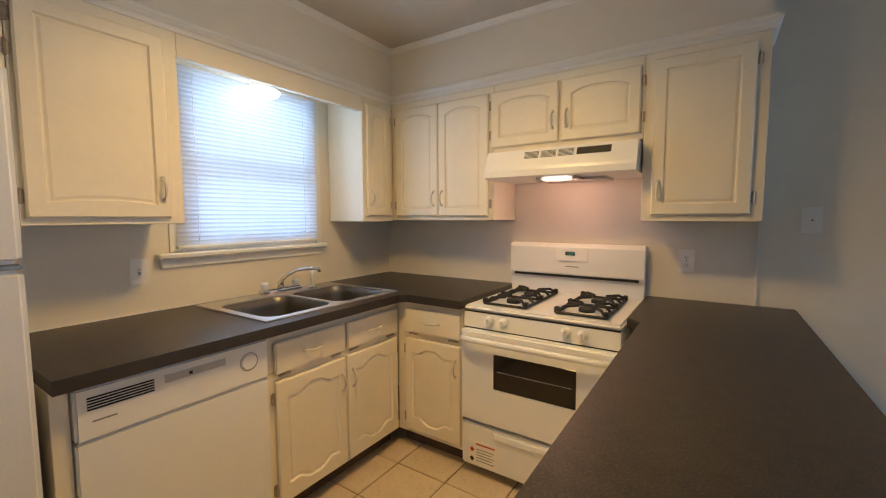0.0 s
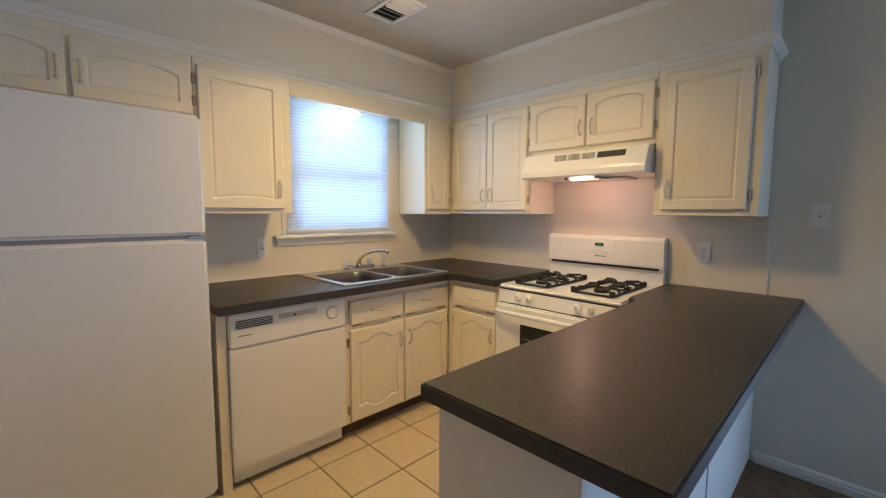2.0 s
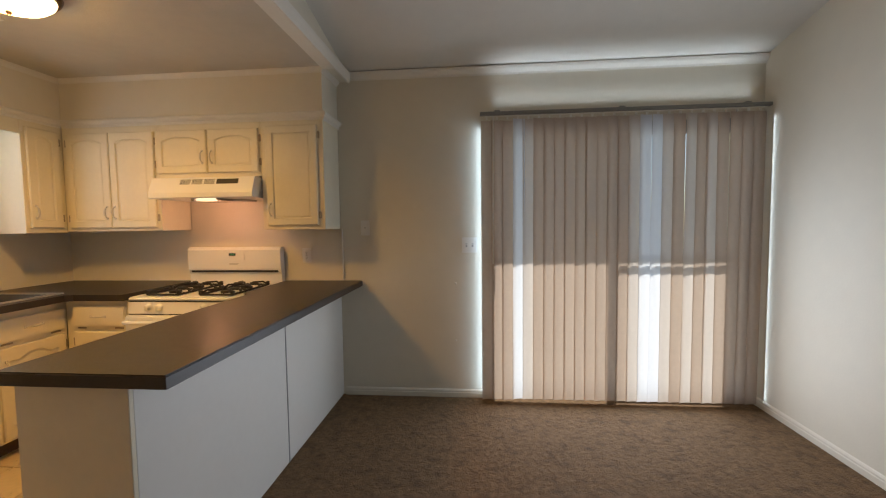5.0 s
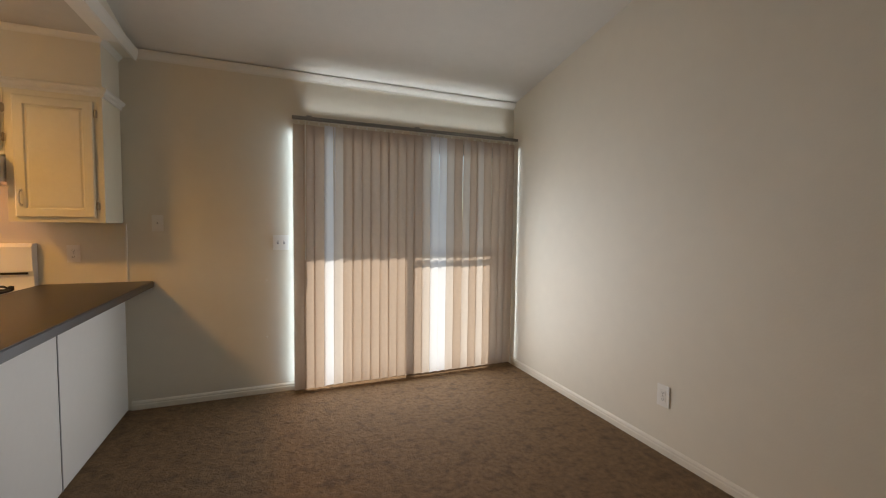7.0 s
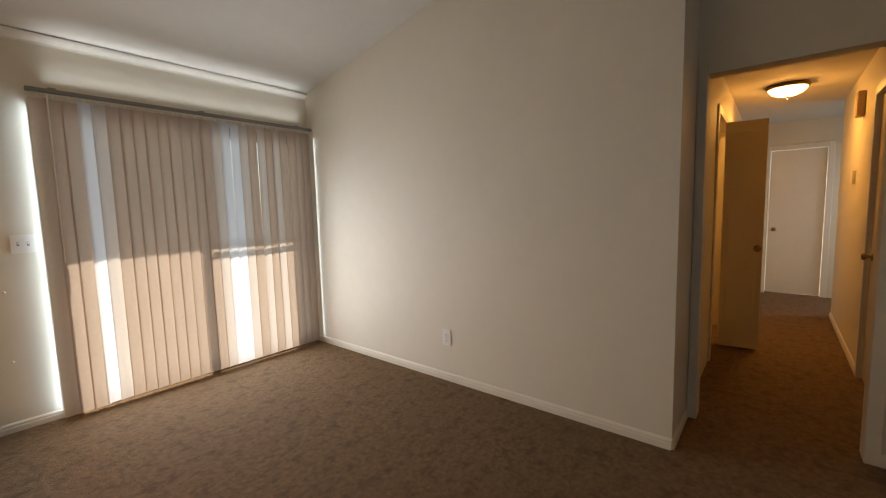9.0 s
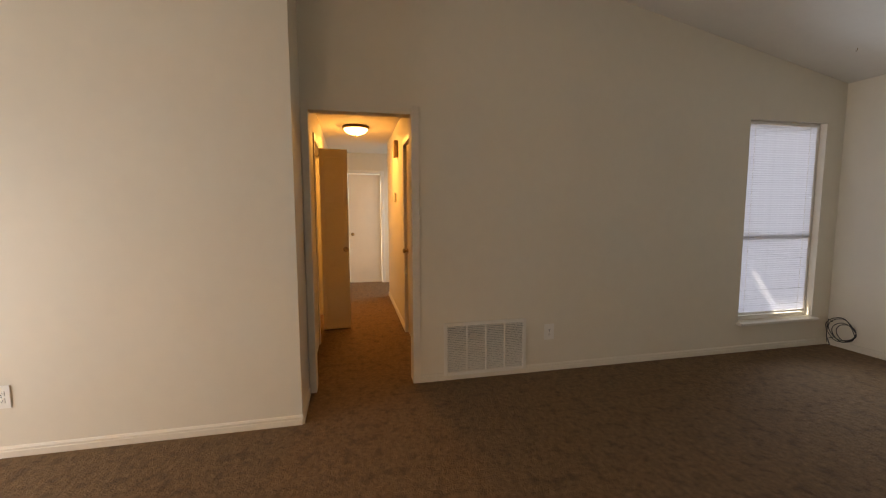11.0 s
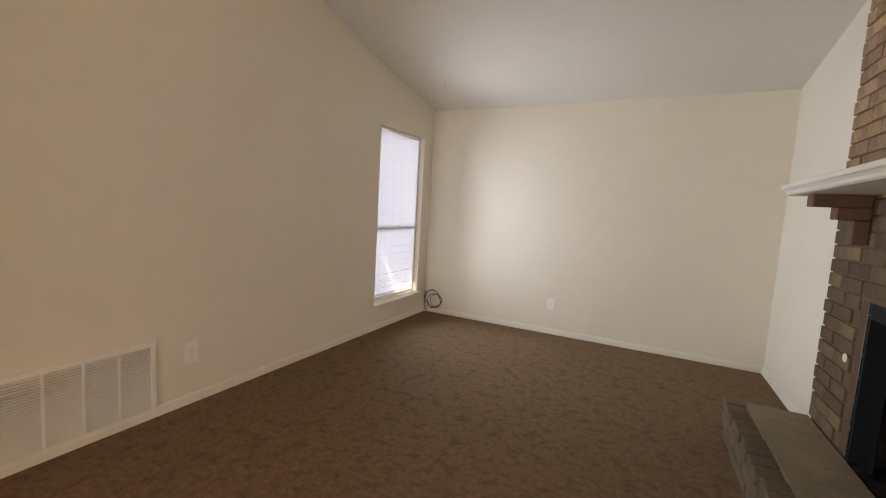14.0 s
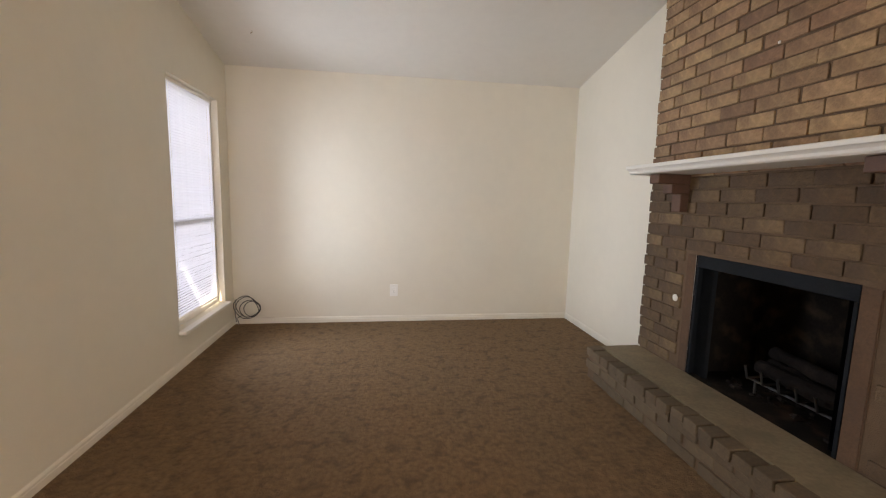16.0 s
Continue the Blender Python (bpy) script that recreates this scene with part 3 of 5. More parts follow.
cabinet("wall_cabinet", pose(0.358, 2.575, 0), 0.456, 0.305, 1.322, 2.105, [(0.041, 0.412, 1.352, 2.05, "r")], "white painted wall cabinet with one routed door and bare side", "kitchen wall cabinets", "plain")
setting("window_valance", box(-1.20, 1.262, 1.992, -1.176, 2.294, 2.108, 0.002), M_CAB, "white painted board bridging the cabinets above the window", "valance")

FX, FY = -0.86, 2.24
cabinet("base_cabinet", west(1.392, FX), 0.845, 0.62, 0.0, 0.868, [(0.04, 0.424, 0.115, 0.657, "l"), (0.441, 0.82, 0.115, 0.657, "r")], "white painted sink cabinet with two wavy routed doors and drawer fronts", "kitchen base cabinets", "wave",
        [(0.04, 0.424, 0.69, 0.825), (0.441, 0.82, 0.69, 0.825)], toe=0.10, pull_at="high", body_top=0.70)
cabinet("base_cabinet", pose(FX + 0.001, FY, 0), 0.44, 0.64, 0.0, 0.868, [(0.065, 0.432, 0.125, 0.665, "l")], LOW, "kitchen base cabinets", "wave", [(0.065, 0.432, 0.70, 0.835)], toe=0.10, pull_at="high")
ep = setting("dishwasher_end_panel", box(-1.47, 0.742, 0.0, FX + 0.012, 0.785, 0.868, 0.002), M_CAB, "white painted end panel beside the dishwasher", "panel")

# ---- counters ----
def slab(outline, z0=0.873, z1=0.915, holes=()):
    own = prism(outline, "z", z0, z1)
    es = [e for e in own.edges if all(v.co.z > z1 - 0.001 for v in e.verts)]
    bmesh.ops.bevel(own, geom=es, offset=0.004, segments=2, affect="EDGES")
    for f in own.faces:
        if abs(f.normal.z) < 0.4:
            f.material_index = 1
    return own


SKY0, SKY1, SKX0, SKX1 = 1.428, 2.217, -1.34, -0.885   # sink cut-out
wt = empty("worktop", pose(0, 0, 0), "dark brown speckled laminate worktop on the base cabinets", "worktop")
CFX, CFY = -0.79, 2.20
own = bmesh.new()
for o in ([(XW, 0.74), (CFX, 0.74), (CFX, SKY0), (XW, SKY0)], [(XW, SKY0), (SKX0, SKY0), (SKX0, SKY1), (XW, SKY1)], [(SKX1, SKY0), (CFX, SKY0), (CFX, CFY - 0.03), (CFX + 0.03, CFY), (CFX + 0.03, SKY1), (SKX1, SKY1)],
          [(XW, SKY1), (CFX + 0.03, SKY1), (CFX + 0.03, CFY), (-0.416, CFY), (-0.416, YN), (XW, YN)]):
    merge(own, prism(o, "z", 0.873, 0.915))
bmesh.ops.remove_doubles(own, verts=own.verts[:], dist=0.0004)
for f in own.faces:
    f.normal_update()
    if abs(f.normal.z) < 0.4:
        f.material_index = 1
part("slab", own, [M_COUNTER, M_EDGE], wt)
part("caulk_bead", box(XW + 0.0, 0.74, 0.9155, XW + 0.007, YN, 0.921), M_TRIM, wt, "thin pale caulk line")
part("caulk_bead", box(XW + 0.01, YN - 0.007, 0.9155, -0.43, YN, 0.921), M_TRIM, wt, "thin pale caulk line")

pen = empty("peninsula_worktop", pose(0, 0, 0), "dark brown speckled laminate peninsula worktop with square edge", "worktop")
part("slab", slab([(0.412, 0.858), (0.979, 0.858), (0.979, YN - 0.001), (0.357, YN - 0.001), (0.357, 2.30), (0.412, 2.24)]), [M_COUNTER, M_EDGE], pen)
part("edge_band", box(0.413, 0.8565, 0.875, 0.9805, 0.8578, 0.910), M_EDGE, pen, "dark laminate edge band")
part("edge_band", box(0.9792, 0.8579, 0.875, 0.9805, YN - 0.002, 0.910), M_EDGE, pen, "dark laminate edge band")
part("edge_band", box(0.4105, 0.8579, 0.875, 0.4118, 2.238, 0.910), M_EDGE, pen, "dark laminate edge band")
pb = empty("peninsula_cabinet", pose(0, 0, 0), "white painted peninsula base with flat back panels", "cabinet")
part("body", box(0.44, 0.926, 0.0, 0.795, YN - 0.002, 0.872), M_CAB, pb)
part("end_panel", box(0.425, 0.906, 0.0, 0.812, 0.925, 0.872, 0.002), M_CAB, pb, "cream painted end panel")
part("back_panel", box(0.796, 0.927, 0.006, 0.810, 1.929, 0.872, 0.0015), M_PANEL, pb, "flat white painted panel")
part("back_panel", box(0.796, 1.936, 0.006, 0.810, YN - 0.003, 0.872, 0.0015), M_PANEL, pb, "flat white painted panel")
part("batten", box(0.810, 1.926, 0.006, 0.813, 1.934, 0.872), M_GREY, pb, "grey joint line between the panels")


# ---- sink and tap ----
def rounded(x0, y0, x1, y1, r, z, n=5):
    pts = []
    for cx, cy, a0 in ((x1 - r, y1 - r, 0), (x0 + r, y1 - r, 90), (x0 + r, y0 + r, 180), (x1 - r, y0 + r, 270)):
        for i in range(n + 1):
            a = radians(a0 + 90 * i / n)
            pts.append((cx + r * math.cos(a), cy + r * math.sin(a), z))
    return pts


def bowl(x0, y0, x1, y1, z, depth):
    own = bmesh.new()
    prev = None
    for inset, dz, r in ((-0.006, 0.0, 0.075), (0.0, -0.004, 0.07), (0.008, -0.05, 0.065), (0.016, -depth + 0.03, 0.06), (0.035, -depth + 0.006, 0.05), (0.06, -depth, 0.03)):
        ring = [own.verts.new(p) for p in rounded(x0 + inset, y0 + inset, x1 - inset, y1 - inset, r, z + dz)]
        if prev:
            for i in range(len(ring)):
                own.faces.new((prev[i], prev[(i + 1) % len(ring)], ring[(i + 1) % len(ring)], ring[i]))
        prev = ring
    own.faces.new(prev)
    bmesh.ops.recalc_face_normals(own, faces=own.faces[:])
    bmesh.ops.reverse_faces(own, faces=own.faces[:])
    return own


sk = empty("kitchen_sink", pose(0, 0, 0.9155), "stainless steel double-bowl sink set into the worktop", "sink")
own = bmesh.new()
X0, X3, Y0, Y3 = -1.44, -0.865, 1.41, 2.235
B = ((-1.325, 1.445, -0.90, 1.81), (-1.325, 1.835, -0.90, 2.20))
for q in ((X0, Y0, B[0][0], Y3), (B[0][2], Y0, X3, Y3), (B[0][0], Y0, B[0][2], B[0][1]), (B[0][0], B[0][3], B[0][2], B[1][1]), (B[0][0], B[1][3], B[0][2], Y3)):
    own = box(q[0], q[1], 0.0, q[2], q[3], 0.006, 0.0, own)
own = tube([(X0, Y0, 0.003), (X3, Y0, 0.003), (X3, Y3, 0.003), (X0, Y3, 0.003), (X0, Y0, 0.003)], 0.004, own, 6)
for b in B:   # corner fillets of the rim openings
    for cx, cy, sx, sy in ((b[0], b[1], 1, 1), (b[2], b[1], -1, 1), (b[0], b[3], 1, -1), (b[2], b[3], -1, -1)):
        r = 0.07
        arc = [(cx + sx * r * (1 - math.cos(a)), cy + sy * r * (1 - math.sin(a))) for a in (math.pi / 2 * i / 6 for i in range(7))]
        own = prism([(cx, cy)] + arc, "z", 0.0005, 0.0058, own)
part("rim", own, M_RIM, sk)
for b in B:
    bo = part("bowl", bowl(b[0], b[1], b[2], b[3], 0.004, 0.17), M_BOWL, sk, smooth=True)
    part("strainer", lathe([(0.0, -0.160), (0.030, -0.160), (0.042, -0.162), (0.045, -0.168)]), M_CHROME, bo, "round chrome strainer", m=pose((b[0] + b[2]) / 2, (b[1] + b[3]) / 2, 0))
fa = empty("kitchen_faucet", pose(-1.385, 1.84, 0.9215), "chrome two-handle kitchen faucet with clear knobs on the sink", "faucet")
part("base_plate", box(-0.028, -0.13, 0, 0.028, 0.13, 0.028, 0.010, seg=3), M_CHROME, fa, smooth=False)
part("spout", tube([(0, 0, 0.02), (0, 0, 0.05), (0.01, 0.005, 0.075), (0.04, 0.03, 0.105), (0.08, 0.06, 0.128), (0.13, 0.10, 0.135), (0.17, 0.13, 0.134), (0.172, 0.132, 0.115)], [0.018, 0.018, 0.012, 0.010, 0.010, 0.010, 0.011, 0.011], sides=12), M_CHROME, fa, smooth=True)
for s in (-0.1, 0.1):
    part("knob", lathe([(0.006, 0.02), (0.016, 0.03), (0.022, 0.045), (0.022, 0.062), (0.014, 0.068), (0.0, 0.068)], sides=10), M_CLEARPL, fa, "clear acrylic knob", m=pose(0, s, 0))
sp = empty("side_sprayer", pose(-1.36, 2.04, 0.9215), "pale plastic side sprayer standing in the sink rim", "sprayer")
part("collar", lathe([(0.0, 0), (0.024, 0), (0.022, 0.012), (0.014, 0.02), (0.0, 0.02)]), M_CHROME, sp, smooth=True)
part("nozzle", lathe([(0.0, 0.02), (0.012, 0.02), (0.011, 0.07), (0.016, 0.085), (0.016, 0.11), (0.0, 0.115)]), M_CLEARPL, sp, smooth=True)

# ---- dishwasher ----
dw = empty("dishwasher", pose(FX, 0.788, 0, 0, 0, 90), "white built-in dishwasher with control panel under the worktop", "dishwasher")
W = 0.602
part("tub", box(0.004, 0.02, 0.03, W - 0.004, 0.58, 0.862), M_GREY, dw)
part("door", box(0.0, -0.029, 0.115, W, 0.018, 0.6995, 0.005, seg=2), M_APPL, dw)
cp = part("control_panel", box(0.0, -0.034, 0.702, W, 0.018, 0.862, 0.008, seg=2), M_APPL, dw)
part("kick_plate", box(0.01, 0.012, 0.03, W - 0.01, 0.036, 0.11, 0.002), M_APPL, dw)
for i in range(5):
    part("vent_slot", box(0.03, -0.0355, 0.792 + i * 0.0085, 0.20, -0.0342, 0.797 + i * 0.0085), M_DARK, cp)
part("latch_pocket", box(0.23, -0.0356, 0.806, 0.43, -0.0342, 0.832, 0.0004), M_VENT, cp, "recessed pale grey latch pocket")
part("button", box(0.305, -0.038, 0.812, 0.315, -0.0356, 0.822), M_BLACK, cp)
part("dial", lathe([(0.0, 0.005), (0.027, 0.005), (0.030, 0.003), (0.030, 0.0)], sides=28), M_APPL, cp, "round white cycle dial", m=pose(0.52, -0.034, 0.79, 90))
part("dial_ring", lathe([(0.0325, 0.0005), (0.0355, 0.0015), (0.0365, 0.0005)], sides=28), M_GREY, cp, m=pose(0.52, -0.034, 0.79, 90))
part("print_bar", box(0.04, -0.0348, 0.755, 0.10, -0.0341, 0.760), M_INK, cp)
part("emblem", box(0.31, -0.036, 0.75, 0.35, -0.0341, 0.765, 0.0006), M_APPL, cp)

# ---- refrigerator ----
fr = empty("refrigerator", pose(-0.86, -0.06, 0, 0, 0, 90), "white textured top-freezer refrigerator beside the worktop", "refrigerator")
W = 0.77
part("cabinet_body", box(0.004, 0.008, 0.03, W - 0.004, 0.60, 1.715, 0.006), M_FRIDGE, fr)
part("freezer_door", box(0, -0.07, 1.233, W, 0.002, 1.727, 0.014, seg=3), M_FRIDGE, fr)
fd = part("fresh_food_door", box(0, -0.07, 0.07, W, 0.002, 1.217, 0.014, seg=3), M_FRIDGE, fr)
part("gasket", box(0.01, -0.055, 1.217, W - 0.01, 0.0, 1.233), M_GREY, fr, "grey door gasket")
part("centre_hinge", box(W - 0.07, -0.066, 1.2185, W - 0.004, -0.01, 1.2315, 0.003), M_STEEL, fr)
part("base_grille", box(0.02, -0.01, 0.012, W - 0.02, 0.006, 0.066, 0.003), M_GREY, fr)
for x in (0.05, W - 0.05):
    part("foot", lathe([(0.0, 0.0), (0.02, 0.0), (0.02, 0.032), (0.0, 0.032)], sides=10), M_BLACK, fr, m=pose(x, 0.05, 0.004))

# ---- gas range ----
rg = empty("gas_range", pose(-0.412, 2.24, 0), "white freestanding gas range with black cast grates", "range")
W = 0.763
part("body", box(0.003, 0.02, 0.05, W - 0.003, 0.63, 0.872), M_APPL, rg)
ct = part("cooktop", box(0, -0.005, 0.868, W, 0.64, 0.893, 0.010, seg=3), M_APPL, rg)
mp = part("manifold_panel", prism([(-0.008, 0.785), (-0.002, 0.867), (0.05, 0.867), (0.05, 0.785)], "x", 0.004, W - 0.004), M_APPL, rg)
bg = part("backguard", prism([(0.595, 0.893), (0.595, 0.975), (0.58, 1.01), (0.575, 1.165), (0.592, 1.185), (0.64, 1.185), (0.64, 0.893)], "x", 0.0, W), M_APPL, rg)
part("backguard_slot", box(0.025, 0.576, 0.990, W - 0.025, 0.60, 1.004), M_BLACK, bg, "black vent slot")
part("control_display", box(0.29, 0.5715, 1.085, 0.47, 0.580, 1.155, 0.001), M_APPL, bg)
part("clock", box(0.345, 0.570, 1.12, 0.40, 0.5725, 1.14), M_DARKGLASS, bg)
for i in range(4):
    part("clock_digit", box(0.356 + i * 0.010, 0.5690, 1.125, 0.361 + i * 0.010, 0.5698, 1.135), M_LED, bg)
part("print_bar", box(0.345, 0.572, 1.052, 0.42, 0.580, 1.057), M_INK, bg)
for kx in (0.15, 0.225, 0.53, 0.605):
    kn = part("knob", lathe([(0.0, 0.032), (0.013, 0.032), (0.016, 0.028), (0.020, 0.006), (0.026, 0.0)], sides=20), M_APPL, mp, "round white burner knob", m=pose(kx, -0.005, 0.828, 90), smooth=False)
    part("grip", box(-0.004, -0.018, 0.030, 0.004, 0.018, 0.040, 0.002), M_APPL, kn)
od = part("oven_door", box(0.002, -0.040, 0.305, W - 0.002, 0.018, 0.778, 0.010, seg=3), M_APPL, rg)
part("oven_window", box(0.19, -0.0425, 0.50, 0.59, -0.0395, 0.675, 0.0012), M_DARKGLASS, od, "dark glass oven window")
part("window_shade_line", box(0.21, -0.0432, 0.59, 0.57, -0.0427, 0.593), M_GREY, od, "faint rack seen in the glass")
own = tube([(0.03, -0.040, 0.742), (0.035, -0.075, 0.742), (0.08, -0.085, 0.742), (W - 0.08, -0.085, 0.742), (W - 0.035, -0.075, 0.742), (W - 0.03, -0.040, 0.742)], 0.014, sides=10)
part("door_handle", own, M_APPL, od, smooth=True)
dr = part("storage_drawer", box(0.004, -0.030, 0.06, W - 0.004, 0.018, 0.288, 0.008, seg=2), M_APPL, rg)
part("drawer_lip", box(0.19, -0.040, 0.24, W - 0.10, -0.029, 0.272, 0.004), M_APPL, dr)
st = part("warning_sticker", box(0.045, -0.0312, 0.075, 0.21, -0.0300, 0.20), M_PLATE, dr, "white printed warning sticker")
part("print_bar", box(0.09, -0.0320, 0.180, 0.195, -0.0311, 0.188), M_RED, st)
for i in range(5):
    part("print_bar", box(0.09, -0.0320, 0.095 + i * 0.015, 0.19 - 0.01 * (i % 2), -0.0311, 0.099 + i * 0.015), M_INK, st)
for i in range(2):
    part("print_mark", prism([(0.052, 0.10 + i * 0.05), (0.066, 0.085 + i * 0.05), (0.080, 0.10 + i * 0.05), (0.066, 0.115 + i * 0.05)], "y", -0.0320, -0.0311), (M_RED, M_BLACK)[i == 0], st)
# solid dark strips give the gaps between the panels their shade
for za, zb in ((0.778, 0.786), (0.8625, 0.8685)):
    part("seam", box(0.006, -0.0035, za, W - 0.006, 0.02, zb), M_DARK, rg, "dark strip for the shaded gap between the panels")
# dark block gives the shade under the range
part("plinth_shadow", box(0.02, 0.05, 0.006, W - 0.02, 0.6, 0.05), M_DARK, rg)


for gx in (0.20, 0.575):
    g = empty("burner_grate", pose(-0.412 + gx, 2.24 + 0.29, 0.8935), "black cast-iron double burner grate on the range", "grate", "range grates")
    own = None
    for sx in (-1, 1):
        own = tube([(sx * 0.11, -0.235, 0.008), (sx * 0.11, 0.235, 0.008)], 0.0075, own, 6)
    for yy in (-0.235, 0.0, 0.235):
        own = tube([(-0.11, yy, 0.008), (0.11, yy, 0.008)], 0.0075, own, 6)
    part("frame", own, M_BLACK, g)
    for sx in (-1, 1):
        for yy in (-0.225, -0.012, 0.225):
            part("corner_post", box(sx * 0.11 - 0.011, yy - 0.013, 0.004, sx * 0.11 + 0.011, yy + 0.013, 0.034, 0.004), M_BLACK, g)
    for cy in (-0.118, 0.118):
        for k in range(4):
            a = math.pi / 4 + k * math.pi / 2
            ex, ey = (0.11 if math.cos(a) > 0 else -0.11), (0.117 if math.sin(a) > 0 else -0.117)
            part("finger", tube([(ex, cy + ey, 0.008), (ex * 0.75, cy + ey * 0.75, 0.034), (ex * 0.28, cy + ey * 0.28, 0.034)], 0.0075, sides=6), M_BLACK, g)
        for k in range(2):
            sx = (-1, 1)[k]
            part("finger", tube([(sx * 0.11, cy, 0.008), (sx * 0.085, cy, 0.034), (sx * 0.035, cy, 0.034)], 0.0075, sides=6), M_BLACK, g)
        bo = part("burner_bowl", lathe([(0.085, 0.0008), (0.08, 0.001), (0.045, 0.002), (0.0, 0.002)], sides=24), M_APPL, g, "round white enamel burner bowl", m=pose(0, cy, 0))
        part("burner_cap", lathe([(0.0, 0.020), (0.034, 0.020), (0.038, 0.016), (0.038, 0.002)], sides=20), M_BLACK, bo)

# ---- range hood ----
hd = empty("range_hood", pose(-0.41, 2.575, 0), "white under-cabinet range hood with lit lamp", "hood")
W = 0.76
own = prism([(-0.12, 1.60), (-0.125, 1.585), (-0.125, 1.555), (-0.110, 1.55), (0.285, 1.55), (0.285, 1.695), (-0.08, 1.695)], "x", 0.0, W)
part("shell", own, M_APPL, hd)
for x in (0.285, 0.475):
    part("lamp_bracket", box(x - 0.012, -0.07, 1.533, x + 0.012, 0.02, 1.549, 0.003), M_STEEL, hd, "dull metal lamp bracket")
part("filter", box(0.25, 0.03, 1.535, 0.60, 0.22, 1.549), M_STEEL, hd, "greasy metal filter")
part("lamp_lens", box(0.30, -0.06, 1.532, 0.44, 0.0, 1.549, 0.006), M_HOODL, hd, "lit warm lamp lens")


def on_hood(x0, x1, za, zb, proud, nm, mat, lab=""):
    def yy(z):
        return -0.12 + (z - 1.60) / 0.095 * 0.04

    own = prism([(yy(za) - proud, za), (yy(zb) - proud, zb), (yy(zb) + 0.002, zb), (yy(za) + 0.002, za)], "x", x0, x1)
    return part(nm, own, mat, hd, lab)


for k in range(3):
    vx = 0.219 + k * 0.089
    for i in range(6):
        on_hood(vx, vx + 0.078, 1.646 + i * 0.0062, 1.6492 + i * 0.0062, 0.0008, "vent_slot", M_BLACK)
on_hood(0.489, 0.648, 1.646, 1.681, 0.001, "control_plate", M_BLACK, "black control plate")

# ---- windows and blinds ----
def mini_blind(name, m, w, zlow, zhigh, label, tilt, group=""):
    """Horizontal slats, hung between zlow and zhigh, facing -y, its left end at 0."""
    b = empty(name, m, label, "blind", group)
    part("headrail", box(0, -0.014, zhigh - 0.028, w, 0.014, zhigh, 0.002), M_TRIM, b)
    part("bottom_rail", box(0.003, -0.012, zlow, w - 0.003, 0.012, zlow + 0.016, 0.003), M_TRIM, b)
    n = int((zhigh - zlow - 0.05) / 0.0215)
    own = bmesh.new()
    c, s = math.cos(radians(tilt)), math.sin(radians(tilt))
    pts = [(-0.0125, 0.0), (0.0, 0.0022), (0.0125, 0.0)]
    rows = [[own.verts.new((x, c * u - s * v, s * u + c * v)) for u, v in pts] for x in (0.004, w - 0.004)]
    for k in range(2):
        own.faces.new((rows[0][k], rows[0][k + 1], rows[1][k + 1], rows[1][k]))
    first = part("slat", own, M_SLAT, b, m=pose(0, 0, zlow + 0.03))
    for i in range(1, n + 1):
        o = new("slat", first.data)
        o.parent = b
        o.matrix_basis = pose(0, 0, zlow + 0.03 + i * 0.0215, random.uniform(-2.5, 2.5), random.uniform(-0.12, 0.12), 0)
    for x in (0.10, w - 0.10):
        part("ladder_cord", tube([(x, -0.013, zlow + 0.01), (x, -0.013, zhigh - 0.02)], 0.0012, sides=5), M_TRIM, b)
    return b


def window_unit(name, m, w, z0, z1, zm, depth, label):
    """Frame, meeting rail and two panes in an opening, facing -y; the inner wall face lies at y 0."""
    o = tagged(new(name), label, "window", kind="structure")
    o.matrix_basis = m
    fr = None
    for q in ((0, z0, 0.04, z1), (w - 0.04, z0, w, z1), (0.04, z0, w - 0.04, z0 + 0.04), (0.04, z1 - 0.04, w - 0.04, z1)):
        fr = box(q[0], depth - 0.03, q[1], q[2], depth + 0.02, q[3], 0.003, fr)
    part("window_frame", fr, M_TRIM, o)
    part("meeting_rail", box(0.04, depth - 0.025, zm - 0.022, w - 0.04, depth + 0.018, zm + 0.022, 0.003), M_TRIM, o)
    for a, b in ((z0 + 0.04, zm - 0.022), (zm + 0.022, z1 - 0.04)):
        p = part("pane", box(0.04, depth - 0.003, a, w - 0.04, depth + 0.001, b), M_GLASS, o)
        p.visible_shadow = False
    return o


# kitchen window
kw = window_unit("window_1", west(1.40, XW), 0.77, 1.20, 2.065, 1.60, 0.07, "white framed kitchen window with two sashes")
part("window_sill", box(-0.135, -0.055, 1.155, 0.81 + 0.02, 0.0, 1.18, 0.006), M_TRIM, kw)
part("sill_apron", box(-0.115, -0.016, 1.11, 0.81, -0.001, 1.1545, 0.003), M_TRIM, kw)
part("casing", box(0.772, -0.012, 1.181, 0.815, -0.001, 2.10, 0.002), M_TRIM, kw)
part("casing", box(-0.075, -0.012, 1.181, -0.002, -0.001, 2.10, 0.002), M_TRIM, kw)
part("casing", box(-0.075, -0.012, 2.068, 0.815, -0.001, 2.10, 0.002), M_TRIM, kw)
mini_blind("window_blind", west(1.345, XW + 0.03), 0.825, 1.196, 2.085, "white lowered mini blind on the kitchen window", -62)
wl = empty("window_lamp", pose(-1.33, 1.73, 1.96), "lit glass globe lamp under the valance above the sink", "lamp")
part("lamp_base", lathe([(0.0, 0.124), (0.05, 0.124), (0.05, 0.05), (0.07, 0.045), (0.0, 0.045)], sides=20), M_TRIM, wl)
part("globe", lathe([(0.0, 0.0), (0.05, 0.006), (0.085, 0.022), (0.09, 0.035), (0.07, 0.046)], sides=20), M_WINL, wl, "glowing glass shade", smooth=True)
